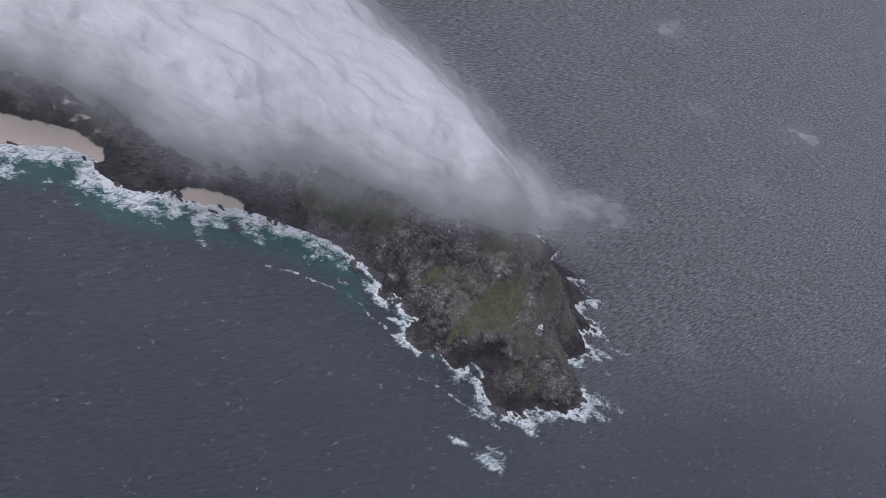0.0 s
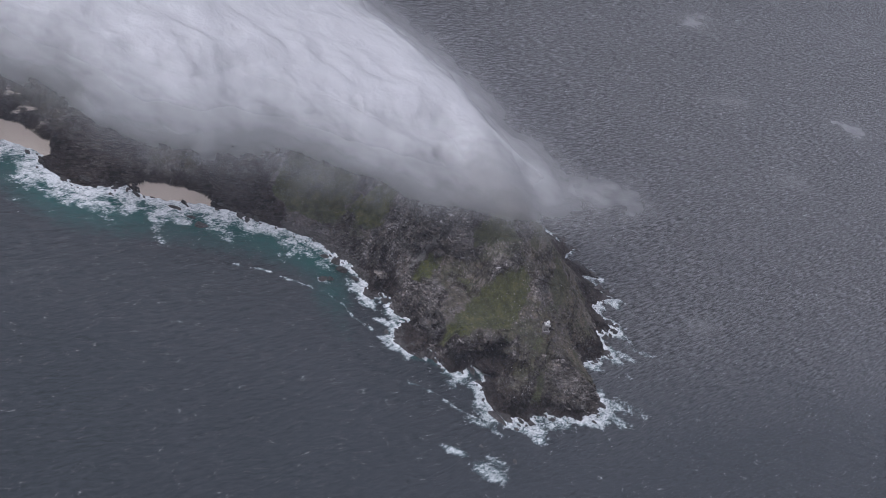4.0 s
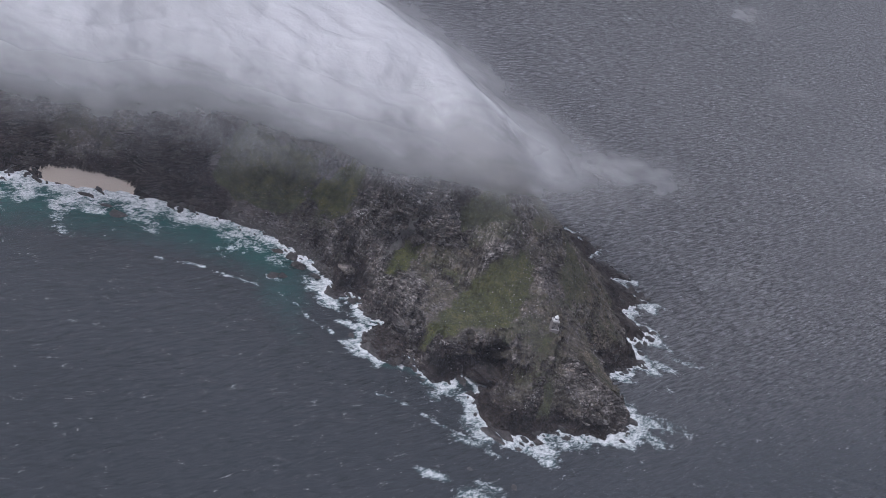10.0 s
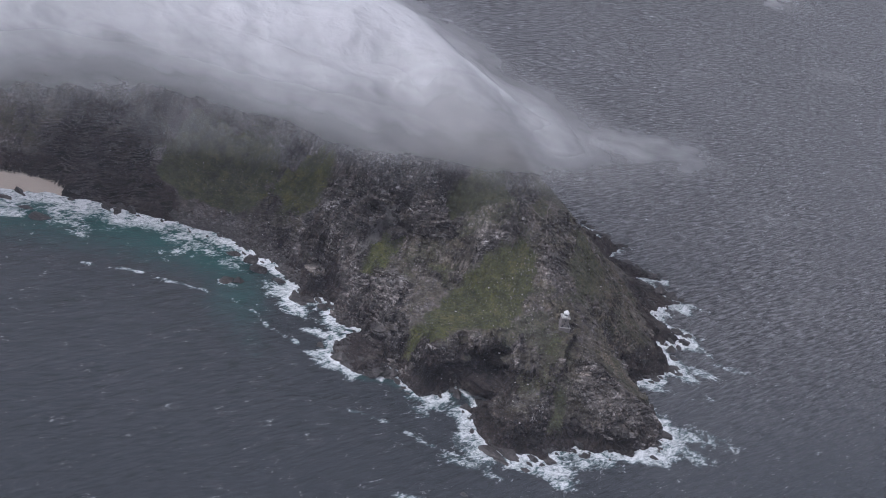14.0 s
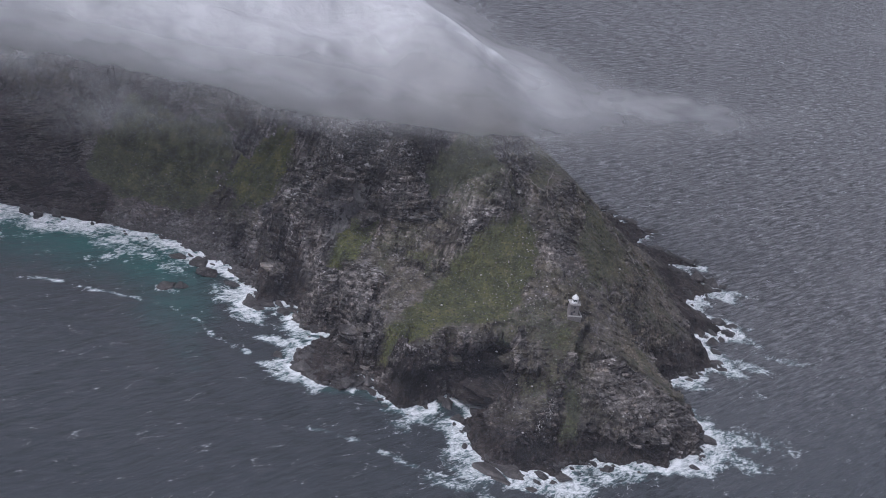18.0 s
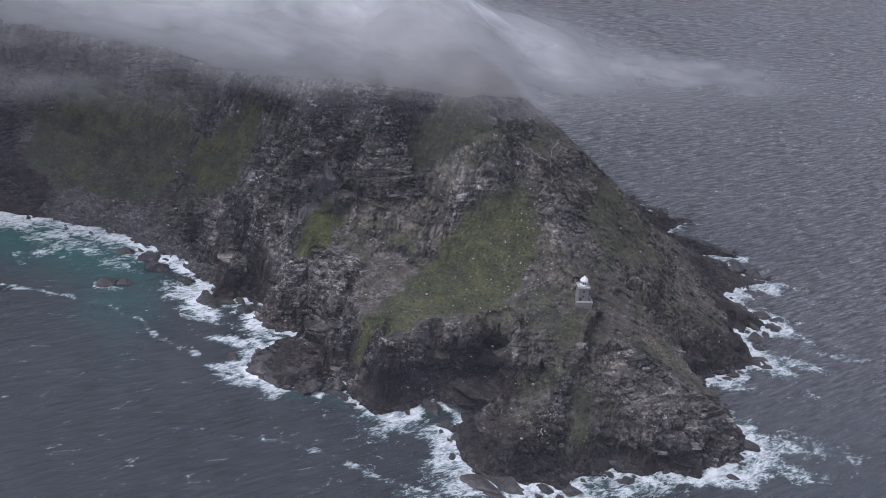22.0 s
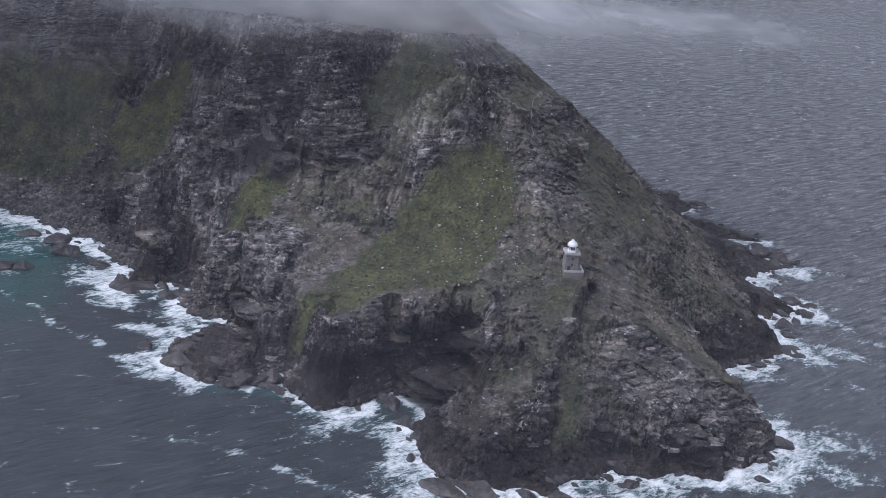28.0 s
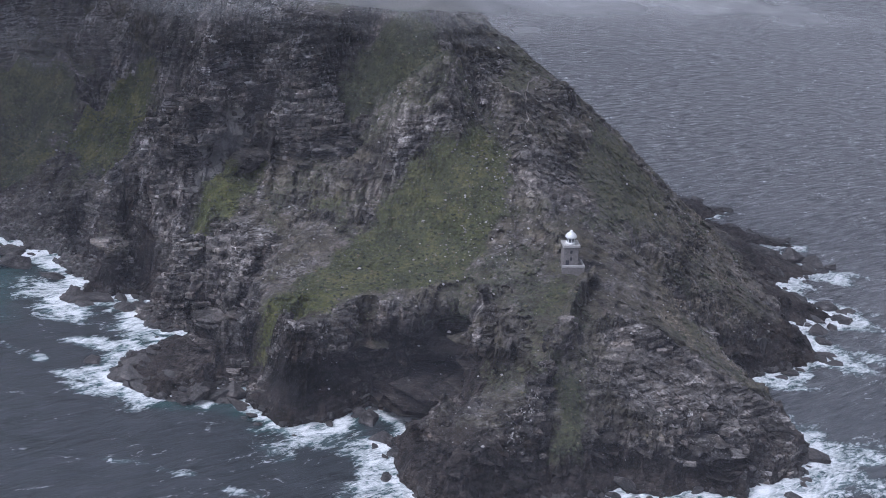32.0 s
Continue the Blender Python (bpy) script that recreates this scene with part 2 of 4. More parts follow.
def make_ground():
    m, nt, b = material("layered_rock_and_fynbos")
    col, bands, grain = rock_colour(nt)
    veg_n = noise_tex(nt, coords(nt), 0.16, 5.0, 0.65)
    veg_f = noise_tex(nt, coords(nt), 1.1, 6.0, 0.75)
    green = ramp(nt, veg_n, [(0.32, (0.030, 0.034, 0.024)), (0.50, (0.052, 0.055, 0.033)), (0.66, (0.086, 0.083, 0.047))])
    green = mix(nt, 0.9, green, ramp(nt, veg_f, [(0.33, 0.35), (0.46, 0.85), (0.56, 1.1), (0.68, 1.9)]), "MULTIPLY")
    bright = attribute(nt, "lush")
    green = mix(nt, bright, green, mix(nt, 1.0, green, (1.32, 1.34, 0.74), "MULTIPLY"))
    dry = attribute(nt, "dry")
    green = mix(nt, dry, green, mix(nt, 0.9, (0.170, 0.140, 0.106), ramp(nt, veg_f, [(0.33, 0.3), (0.5, 0.9), (0.66, 1.9)]), "MULTIPLY"))
    moss = maths(nt, "MULTIPLY", attribute(nt, "moss"), ramp(nt, noise_tex(nt, coords(nt), 0.14, 5.0, 0.7, 0.5), [(0.38, 0.0), (0.58, 0.80)]))
    col = mix(nt, moss, col, mix(nt, 0.8, (0.078, 0.068, 0.045), ramp(nt, veg_f, [(0.33, 0.4), (0.5, 1.0), (0.66, 1.8)]), "MULTIPLY"))
    veg = attribute(nt, "veg")
    edge = maths(nt, "ADD", veg, maths(nt, "MULTIPLY", maths(nt, "SUBTRACT", veg_f, 0.5), 1.6))
    vm = ramp(nt, edge, [(0.30, 0.0), (0.78, 1.0)])
    # tone and crack bring painted ledge light and crevice shade into the colour
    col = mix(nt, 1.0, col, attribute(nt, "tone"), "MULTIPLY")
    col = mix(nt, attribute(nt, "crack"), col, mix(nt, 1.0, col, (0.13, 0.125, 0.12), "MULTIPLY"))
    col = mix(nt, attribute(nt, "scree"), col, mix(nt, 0.6, (0.175, 0.165, 0.155), ramp(nt, veg_f, [(0.33, 0.5), (0.5, 1.0), (0.66, 1.5)]), "MULTIPLY"))
    # wet rock and painted hollow shade darken the colour alike
    wet_shade = attribute(nt, "wet_shade")
    wm = ramp(nt, maths(nt, "ADD", wet_shade, maths(nt, "MULTIPLY", maths(nt, "SUBTRACT", bands, 0.42), 0.9)), [(0.3, 0.0), (0.7, 1.0)])
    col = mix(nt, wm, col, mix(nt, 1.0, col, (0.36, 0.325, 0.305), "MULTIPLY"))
    guano = attribute(nt, "guano")
    gm = ramp(nt, maths(nt, "ADD", guano, maths(nt, "MULTIPLY", maths(nt, "SUBTRACT", grain, 0.5), 2.2)), [(0.70, 0.0), (0.82, 0.75)])
    col = mix(nt, gm, col, (0.55, 0.53, 0.50))
    col = mix(nt, vm, col, green)
    sand = attribute(nt, "sand")
    sm = ramp(nt, maths(nt, "ADD", sand, maths(nt, "MULTIPLY", maths(nt, "SUBTRACT", veg_f, 0.5), 0.5)), [(0.42, 0.0), (0.58, 1.0)])
    sandc = mix(nt, veg_n, (0.50, 0.42, 0.35), (0.60, 0.52, 0.44))
    col = mix(nt, sm, col, sandc)
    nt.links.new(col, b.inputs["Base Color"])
    b.inputs["Roughness"].default_value = 0.9
    b.inputs["Specular IOR Level"].default_value = 0.25
    n1 = bump(nt, None, bands, 1.0, 1.5)
    bump(nt, b, grain, 0.9, 0.35, n1)
    return m


def make_boulder():
    m, nt, b = material("dark_wet_boulder")
    g = noise_tex(nt, coords(nt), 0.8, 6.0, 0.65)
    f = noise_tex(nt, coords(nt), 3.0, 5.0, 0.7)
    rnd = nt.nodes.new("ShaderNodeObjectInfo").outputs["Random"]
    col = ramp(nt, g, [(0.3, (0.016, 0.015, 0.015)), (0.55, (0.040, 0.036, 0.034)), (0.72, (0.105, 0.094, 0.086))])
    col = mix(nt, maths(nt, "MULTIPLY", rnd, 0.5), col, (0.044, 0.035, 0.030))
    col = mix(nt, 0.9, col, ramp(nt, f, [(0.33, 0.3), (0.5, 1.0), (0.66, 1.9)]), "MULTIPLY")
    gap = voronoi(nt, coords(nt, (0.8, 0.8, 1.6)), "DISTANCE_TO_EDGE")
    col = mix(nt, 0.8, col, ramp(nt, gap.outputs["Distance"], [(0.0, 0.15), (0.06, 1.0)]), "MULTIPLY")
    nt.links.new(col, b.inputs["Base Color"])
    b.inputs["Roughness"].default_value = 0.6
    bump(nt, b, f, 0.8, 0.25)
    return m


def make_sea():
    m, nt, b = material("grey_ocean")
    lie = (0, 0, 42)
    swell = noise_tex(nt, coords(nt, (0.018, 0.07, 0.1), lie), 1.0, 3.0, 0.5, 0.4)
    chop = noise_tex(nt, coords(nt, (0.085, 0.60, 0.3), lie), 1.0, 5.0, 0.62, 0.2)
    fine = noise_tex(nt, coords(nt, (0.20, 1.1, 1.0), (0, 0, 46)), 1.0, 5.0, 0.68, 0.3)
    ripple = noise_tex(nt, coords(nt, (0.13, 0.45, 0.3), (0, 0, 30)), 1.0, 6.0, 0.66, 0.5)
    foam = attribute(nt, "foam")
    lace = noise_tex(nt, coords(nt, (0.10, 0.22, 0.16), lie), 1.0, 6.0, 0.68, 1.0)
    lace2 = noise_tex(nt, coords(nt, (0.42, 1.0, 0.75), lie), 1.0, 6.0, 0.72, 0.8)
    lac = maths(nt, "ADD", maths(nt, "MULTIPLY", lace, 0.5), maths(nt, "MULTIPLY", lace2, 0.5))
    fs = maths(nt, "ADD", foam, maths(nt, "MULTIPLY", maths(nt, "SUBTRACT", lac, 0.5), 4.4))
    fm = ramp(nt, fs, [(0.44, 0.0), (0.58, 0.30), (0.76, 0.65), (1.0, 1.0)])
    caps = maths(nt, "MULTIPLY", noise_tex(nt, coords(nt, (0.10, 0.22, 0.1), lie), 1.0, 8.0, 0.75), 1.0)
    cm = ramp(nt, caps, [(0.772, 0.0), (0.80, 0.8)])
    fm = mix(nt, 1.0, fm, cm, "ADD")
    shallow = attribute(nt, "shallow")
    sh = ramp(nt, maths(nt, "ADD", shallow, maths(nt, "MULTIPLY", maths(nt, "SUBTRACT", lace, 0.5), 0.7)), [(0.2, 0.0), (0.9, 1.0)])
    deep = mix(nt, swell, (0.085, 0.086, 0.090), (0.118, 0.118, 0.120))
    # light and shade of the waves painted into the base colour
    deep = mix(nt, 0.9, deep, ramp(nt, chop, [(0.37, 0.08), (0.44, 0.55), (0.50, 1.0), (0.57, 1.35), (0.66, 2.1)]), "MULTIPLY")
    deep = mix(nt, 0.6, deep, ramp(nt, fine, [(0.38, 0.50), (0.5, 1.0), (0.62, 1.6)]), "MULTIPLY")
    lee_low_sheen = attribute(nt, "lee_low_sheen")
    # calmer and duller water darker, its ripple shading painted in as well
    deep = mix(nt, lee_low_sheen, deep, mix(nt, 0.5, (0.030, 0.036, 0.040), ramp(nt, ripple, [(0.34, 0.35), (0.46, 0.9), (0.54, 1.05), (0.68, 1.7)]), "MULTIPLY"))
    col = mix(nt, sh, deep, (0.022, 0.084, 0.078))
    aer = ramp(nt, maths(nt, "ADD", foam, maths(nt, "MULTIPLY", maths(nt, "SUBTRACT", lace, 0.5), 1.4)), [(0.25, 0.0), (0.7, 0.8)])
    col = mix(nt, aer, col, (0.10, 0.17, 0.175))
    col = mix(nt, fm, col, (0.80, 0.82, 0.83))
    nt.links.new(col, b.inputs["Base Color"])
    nt.links.new(ramp(nt, fm, [(0.0, 0.22), (0.6, 0.9)]), b.inputs["Roughness"])
    b.inputs["IOR"].default_value = 1.42
    n1 = bump(nt, None, swell, 1.0, 1.3)
    b2 = node(nt, "Bump", Strength=1.0, Distance=3.0)
    nt.links.new(maths(nt, "SUBTRACT", 1.0, maths(nt, "MULTIPLY", lee_low_sheen, 0.85)), b2.inputs["Strength"])
    nt.links.new(chop, b2.inputs["Height"])
    nt.links.new(n1, b2.inputs["Normal"])
    n2 = b2.outputs[0]
    n3 = bump(nt, None, fm, 0.6, 0.5, n2)
    bump(nt, b, fine, 0.9, 0.35, n3)
    return m


def make_cloud(name, density, soft, tint=(0.92, 0.92, 0.93, 1), through_=0.7):
    """White vapour, thinned to nothing along its ragged margin."""
    m, nt, b = material(name)
    nt.nodes.remove(b)
    body = attribute(nt, "body")
    puff = noise_tex(nt, coords(nt), 0.018, 5.0, 0.55, 0.1)
    curl = noise_tex(nt, coords(nt), 0.05, 4.0, 0.5, 0.1)
    frill = noise_tex(nt, coords(nt), 0.13, 4.0, 0.6, 0.2)
    n = maths(nt, "ADD", maths(nt, "MULTIPLY", puff, 0.50), maths(nt, "ADD", maths(nt, "MULTIPLY", curl, 0.30), maths(nt, "MULTIPLY", frill, 0.20)))
    a = maths(nt, "ADD", body, maths(nt, "MULTIPLY", maths(nt, "SUBTRACT", n, 0.5), soft))
    a = ramp(nt, a, [(0.06, 0.0), (0.22, density * 0.10), (0.45, density * 0.38), (0.75, density * 0.8), (1.0, density)])
    d, tl, tr = node(nt, "BsdfDiffuse"), node(nt, "BsdfTranslucent"), node(nt, "BsdfTransparent")
    d.inputs["Color"].default_value = tl.inputs["Color"].default_value = tint
    billow = bump(nt, None, maths(nt, "ADD", maths(nt, "MULTIPLY", curl, 0.7), maths(nt, "MULTIPLY", frill, 0.25)), 0.8, 16.0)
    nt.links.new(billow, d.inputs["Normal"])
    s1, s2 = node(nt, "MixShader"), node(nt, "MixShader")
    s1.inputs[0].default_value = through_
    nt.links.new(d.outputs[0], s1.inputs[1])
    nt.links.new(tl.outputs[0], s1.inputs[2])
    nt.links.new(a, s2.inputs[0])
    nt.links.new(tr.outputs[0], s2.inputs[1])
    nt.links.new(s1.outputs[0], s2.inputs[2])
    nt.links.new(s2.outputs[0], nt.nodes["Material Output"].inputs["Surface"])
    return m


def plain(name, colour, rough=0.6, metal=0.0, spot=0.25, scale=3.0):
    m, nt, b = material(name)
    n = noise_tex(nt, coords(nt), scale, 5.0, 0.65)
    col = mix(nt, 1.0, colour, ramp(nt, n, [(0.25, 1 - spot), (0.75, 1 + spot)]), "MULTIPLY")
    nt.links.new(col, b.inputs["Base Color"])
    b.inputs["Roughness"].default_value, b.inputs["Metallic"].default_value = rough, metal
    bump(nt, b, n, 0.3, 0.03)
    return m


def make_block():
    """The same sandstone, each block with its own tone."""
    m, nt, b = material("sandstone_block")
    col, bands, grain = rock_colour(nt)
    rnd = maths(nt, "FRACT", maths(nt, "ADD", nt.nodes.new("ShaderNodeObjectInfo").outputs["Random"], nt.nodes.new("ShaderNodeNewGeometry").outputs["Random Per Island"]))
    col = mix(nt, 1.0, col, ramp(nt, rnd, [(0.0, 0.55), (0.5, 0.95), (0.85, 1.35), (1.0, 1.8)]), "MULTIPLY")
    nt.links.new(col, b.inputs["Base Color"])
    b.inputs["Roughness"].default_value = 0.9
    b.inputs["Specular IOR Level"].default_value = 0.25
    bump(nt, b, grain, 0.8, 0.3)
    return m


BLOCK = make_block()
GROUND, BOULDER, SEA = make_ground(), make_boulder(), make_sea()

# ---------------------------------------------------------------- the plan of the coast
beach_coast = [(-900, -160), (-640, -60), (-520, -18), (-425, 25), (-406, 37), (-386, 46), (-364, 43), (-365, 32), (-341, 22), (-320, 30),
               (-303, 44), (-298, 38), (-285, 41), (-262, 48), (-251, 51)]
west_coast = [(-231, 56), (-210, 60), (-188, 59), (-168, 58), (-150, 55), (-134, 43), (-122, 30), (-123, 12), (-112, 25), (-105, 23),
              (-101, 4), (-87, 3), (-102, -9), (-104, -26), (-94, -32), (-81, -31), (-79, -24), (-74, -23), (-72, -34), (-65, -39)]
tip_coast = [(-51, -32), (-47, -26), (-42, -25), (-30, -27), (-38, -42), (-35, -55), (-30, -66), (-21, -68), (-10, -66), (-3, -67), (0, -58),
             (10, -54), (13, -48), (22, -50), (33, -45), (43, -44), (50, -36), (61, -29), (63, -13), (58, 0), (53, 12), (50, 19)]
east_coast = [(63, 34), (73, 38), (84, 48), (82, 64), (79, 71), (99, 88), (85, 97), (83, 110), (103, 128), (90, 138), (82, 146), (102, 154),
              (84, 160), (66, 162), (78, 182), (64, 186), (48, 196), (24, 214), (-14, 248), (-80, 296), (-160, 356), (-270, 480), (-350, 900), (-900, 900)]
COAST = beach_coast + west_coast + tip_coast + east_coast

# heights: the seaward crest, the faces, the upland in the cloud
tip_ridge = [(1, -5, 33), (6, -24, 27), (-8, -43, 17), (26, -26, 20), (44, -30, 11), (-6, -58, 7), (24, -42, 11), (12, -48, 10), (54, -22, 7)]
crest = [(-11, 36, 54), (-20, 46, 65), (-36, 37, 78), (-3, 62, 63), (11, 72, 54), (26, 84, 41), (42, 106, 26), (-48, 60, 88)]
east_face = [(40, 42, 22), (28, 2, 25), (62, 62, 12), (70, 95, 9), (55, 132, 13), (45, 165, 12)]
west_face = [(-42, 16, 30), (-24, 46, 45), (-71, -20, 22), (-27, -15, 26), (-50, -14, 23), (-15, 10, 40), (-59, 46, 45), (-60, 56, 57), (-75, 60, 82),
             (-93, 33, 34), (-100, 52, 71), (-116, 60, 55), (-96, 20, 22), (-83, 37, 33), (-115, 44, 28), (-125, 68, 50), (-147, 74, 20)]
shelf = [(-99, -21, 5), (-87, -22, 6), (-93, -5, 7), (-82, -14, 10), (-118, 16, 4), (-112, 30, 16), (-92, 8, 15)]
far_west = [(-135, 57, 15), (-152, 87, 57), (-165, 82, 20), (-162, 68, 6), (-200, 100, 45), (-188, 84, 20), (-237, 84, 48), (-323, 86, 30), (-275, 80, 18),
            (-437, 75, 15), (-400, 85, 12), (-360, 95, 20)]
upland = [(-60, 110, 92), (-110, 120, 100), (-100, 180, 94), (-30, 130, 60), (10, 140, 30), (-40, 200, 60), (-170, 150, 82), (-240, 130, 74),
          (-320, 140, 55), (-430, 150, 50), (-300, 260, 70), (-600, 60, 40), (-560, 300, 60), (-100, 400, 60), (-40, 330, 30)]
HEIGHT = plane_fit(tip_ridge + crest + east_face + west_face + shelf + far_west + upland)
# how steeply the shore rises
STEEP = near_weight([(-50, -28, 3.2), (-70, -30, 2.8), (-77, -22, 2.4), (15, -50, 1.7), (50, -35, 1.5), (60, 5, 1.2), (55, 20, 1.0), (80, 50, 1.0), (90, 95, 0.5), (95, 135, 0.4),
                     (75, 165, 0.45), (-8, -62, 0.5), (-30, -45, 0.9), (-103, -15, 1.0), (-88, 2, 2.6), (-103, 14, 2.2), (-122, 25, 1.6), (-140, 50, 0.5), (-165, 60, 0.32),
                     (-190, 60, 0.32), (-231, 58, 1.3), (-258, 52, 0.16), (-285, 44, 0.16), (-305, 45, 1.2), (-335, 28, 0.9), (-365, 38, 0.5), (-390, 45, 0.12), (-430, 25, 0.12), (20, 250, 0.8)])
# green slopes as outlines on the plan: how yellow, how thick, outline
MEADOW = [(-23, 33), (-17, 29), (-15, 22), (-17, 12), (-20, 2), (-25, -8), (-36, -10), (-47, -11), (-58, -20), (-67, -27), (-71, -16), (-65, -2), (-60, 4), (-56, 15), (-48, 21), (-42, 25), (-31, 28)]
GREENS = [(0.55, 0.85, MEADOW), (0.9, 0.8, [(-71, -25), (-73, -14), (-64, -9), (-52, -13), (-56, -22)]),
          (1.0, 0.95, [(-99, 27), (-95, 33), (-87, 38), (-80, 40), (-81, 32), (-86, 24), (-93, 23)]), (0.5, 0.7, [(-65, 27), (-59, 27), (-54, 23), (-57, 18), (-63, 21)]),
          (0.8, 0.9, [(-151, 80), (-140, 91), (-131, 96), (-123, 101), (-118, 82), (-121, 69), (-129, 72), (-142, 82)]),
          (0.3, 0.95, [(-205, 82), (-196, 112), (-178, 118), (-166, 108), (-150, 104), (-141, 94), (-149, 79), (-152, 72), (-168, 75), (-190, 76)]),
          (0.1, 0.85, [(-64, 55), (-55, 60), (-40, 56), (-30, 46), (-20, 52), (-22, 44), (-37, 36), (-50, 42)]),
          (0.1, 0.5, [(-57, 37), (-54, 47), (-40, 43), (-26, 47), (-21, 38), (-37, 29), (-48, 31)]),
          (0.4, 0.7, [(-7, -7), (1, -9), (-1, -17), (-9, -22)]), (0.2, 0.75, [(-5, -36), (4, -32), (4, -50), (-3, -51)]), (0.2, 0.5, [(-20, -30), (-10, -32), (-11, -44), (-19, -46)]),
          (0.35, 0.6, [(2, 40), (10, 72), (30, 70), (40, 60), (26, 36), (10, 24)])]
# bare cliffs
BARE = [(-325, 60, 28, 38), (-228, 78, 30, 28), (-95, 60, 18, 14), (-104, 30, 10, 22), (26, -28, 19, 12), (46, -28, 13, 12), (-90, -10, 18, 18), (-62, 44, 14, 7), (-70, -32, 20, 8), (-200, 118, 26, 12), (-4, 26, 9, 12), (-86, 10, 15, 11)]
# cliffs cut into clear level beds
BEDDED = [(-100, 62, 20, 22, 1.0), (-68, 46, 15, 8, 1.0), (-90, 14, 18, 13, 0.9), (-112, 48, 13, 16, 0.8), (-36, 40, 18, 7, 0.42), (-4, 28, 12, 12, 0.5), (-60, -24, 22, 8, 0.5), (26, -30, 20, 13, 0.62), (48, -26, 12, 12, 0.6), (-8, -46, 7, 10, 0.6), (36, 14, 12, 14, 0.5), (-228, 78, 34, 24, 1.0), (-325, 60, 34, 38, 1.0), (-178, 118, 22, 12, 0.7), (-38, 32, 10, 5, 0.4)]
# hollows under the cliffs: place, reach, foot and roof height, depth
HOLLOWS = [(-38, -23, 15, 0, 16, 8.0), (-47, -27, 9, 0, 14, 7.0), (-55, -30, 9, 0, 12, 6.0), (-26, -17, 8, 0, 20, 5.0), (-109, 27, 7, 1, 15, 3.5), (-118, 29, 4, 1, 15, 3.5), (-61, 44, 9, 41, 46, 4), (-91, 58, 7, 54, 63, 4.5),
           (-88, 39, 8, 33, 41, 3), (34, -38, 9, 1, 10, 5), (12, -47, 8, 1, 9, 3.5), (-82, -8, 8, 1, 12, 5), (-157, 112, 8, 38, 50, 5), (-96, 46, 8, 40, 48, 3.5), (-70, 40, 8, 36, 40, 2.5), (56, 26, 8, 1, 8, 3)]


def land(x, y):
    """Height of the ground, its way inland, and its steepness, before the fine relief."""
    wx, wy = x + 2.4 * fbm(x / 22, y / 22, 2, 3), y + 2.4 * fbm(x / 22, y / 22, 2, 8)
    wx, wy = wx + 1.9 * fbm(x / 7, y / 7, 3, 13), wy + 1.9 * fbm(x / 7, y / 7, 3, 18)
    d = line_distance(wx, wy, COAST, True) * np.where(inside(wx, wy, COAST), 1, -1)
    top = HEIGHT(x, y)
    k = STEEP(x, y)
    edge = 0.5 + k * np.maximum(d, 0) * (0.75 + 0.5 * (fbm(x / 14, y / 14, 2, 40) * 0.5 + 0.5))
    s = 2.0
    z = -s * np.logaddexp(-top / s, -edge / s)
    z = np.where(d > 0, np.maximum(z, 0.05 + 0.1 * np.minimum(d, 3)), np.maximum(0.8 * d, -6.0))
    return z, d


RIBS = [([(5, -5), (-1, -21), (-7, -41), (-8, -54)], 2.6, 4.5), ([(7, -22), (28, -20), (49, -21), (57, -28)], 4.0, 3.0), ([(-115, 56), (-112, 44), (-108, 28)], 4.5, 4.0),
        ([(-16, 36), (-13, 29), (-9, 20), (-3, 4)], 3.5, 3.5), ([(-126, 50), (-120, 38)], 3.5, 3.0), ([(-100, 54), (-103, 36), (-100, 12)], 5.0, 4.0), ([(-74, 62), (-72, 46)], 5.0, 3.0), ([(-4, 57), (3, 67)], 4.0, 3.2)]
CLEFTS = [([(-82, 66), (-84, 52), (-87, 42), (-95, 36)], 4.0, 9.0), ([(-119, 58), (-114, 41), (-109, 25)], 5.5, 15.0), ([(-133, 58), (-124, 37)], 4.5, 12.0), ([(-104, 40), (-101, 22)], 2.5, 5.0), ([(-76, 12), (-79, -6)], 2.5, 5.0),
          ([(-27, -14), (-31, -20), (-30, -27)], 6.0, 13.0), ([(-48, -16), (-47, -26)], 3.0, 5.0), ([(3, -20), (6, -30), (4, -46)], 4.0, 1.4), ([(-92, 22), (-90, 6)], 3.0, 5.0),
          ([(-62, -16), (-66, -33)], 2.5, 3.0), ([(-60, 50), (-48, 47), (-38, 46)], 3.0, 4.0), ([(35, -32), (38, -44)], 2.5, 3.5), ([(-78, -10), (-84, -4), (-88, 4)], 4.0, 8.0)]


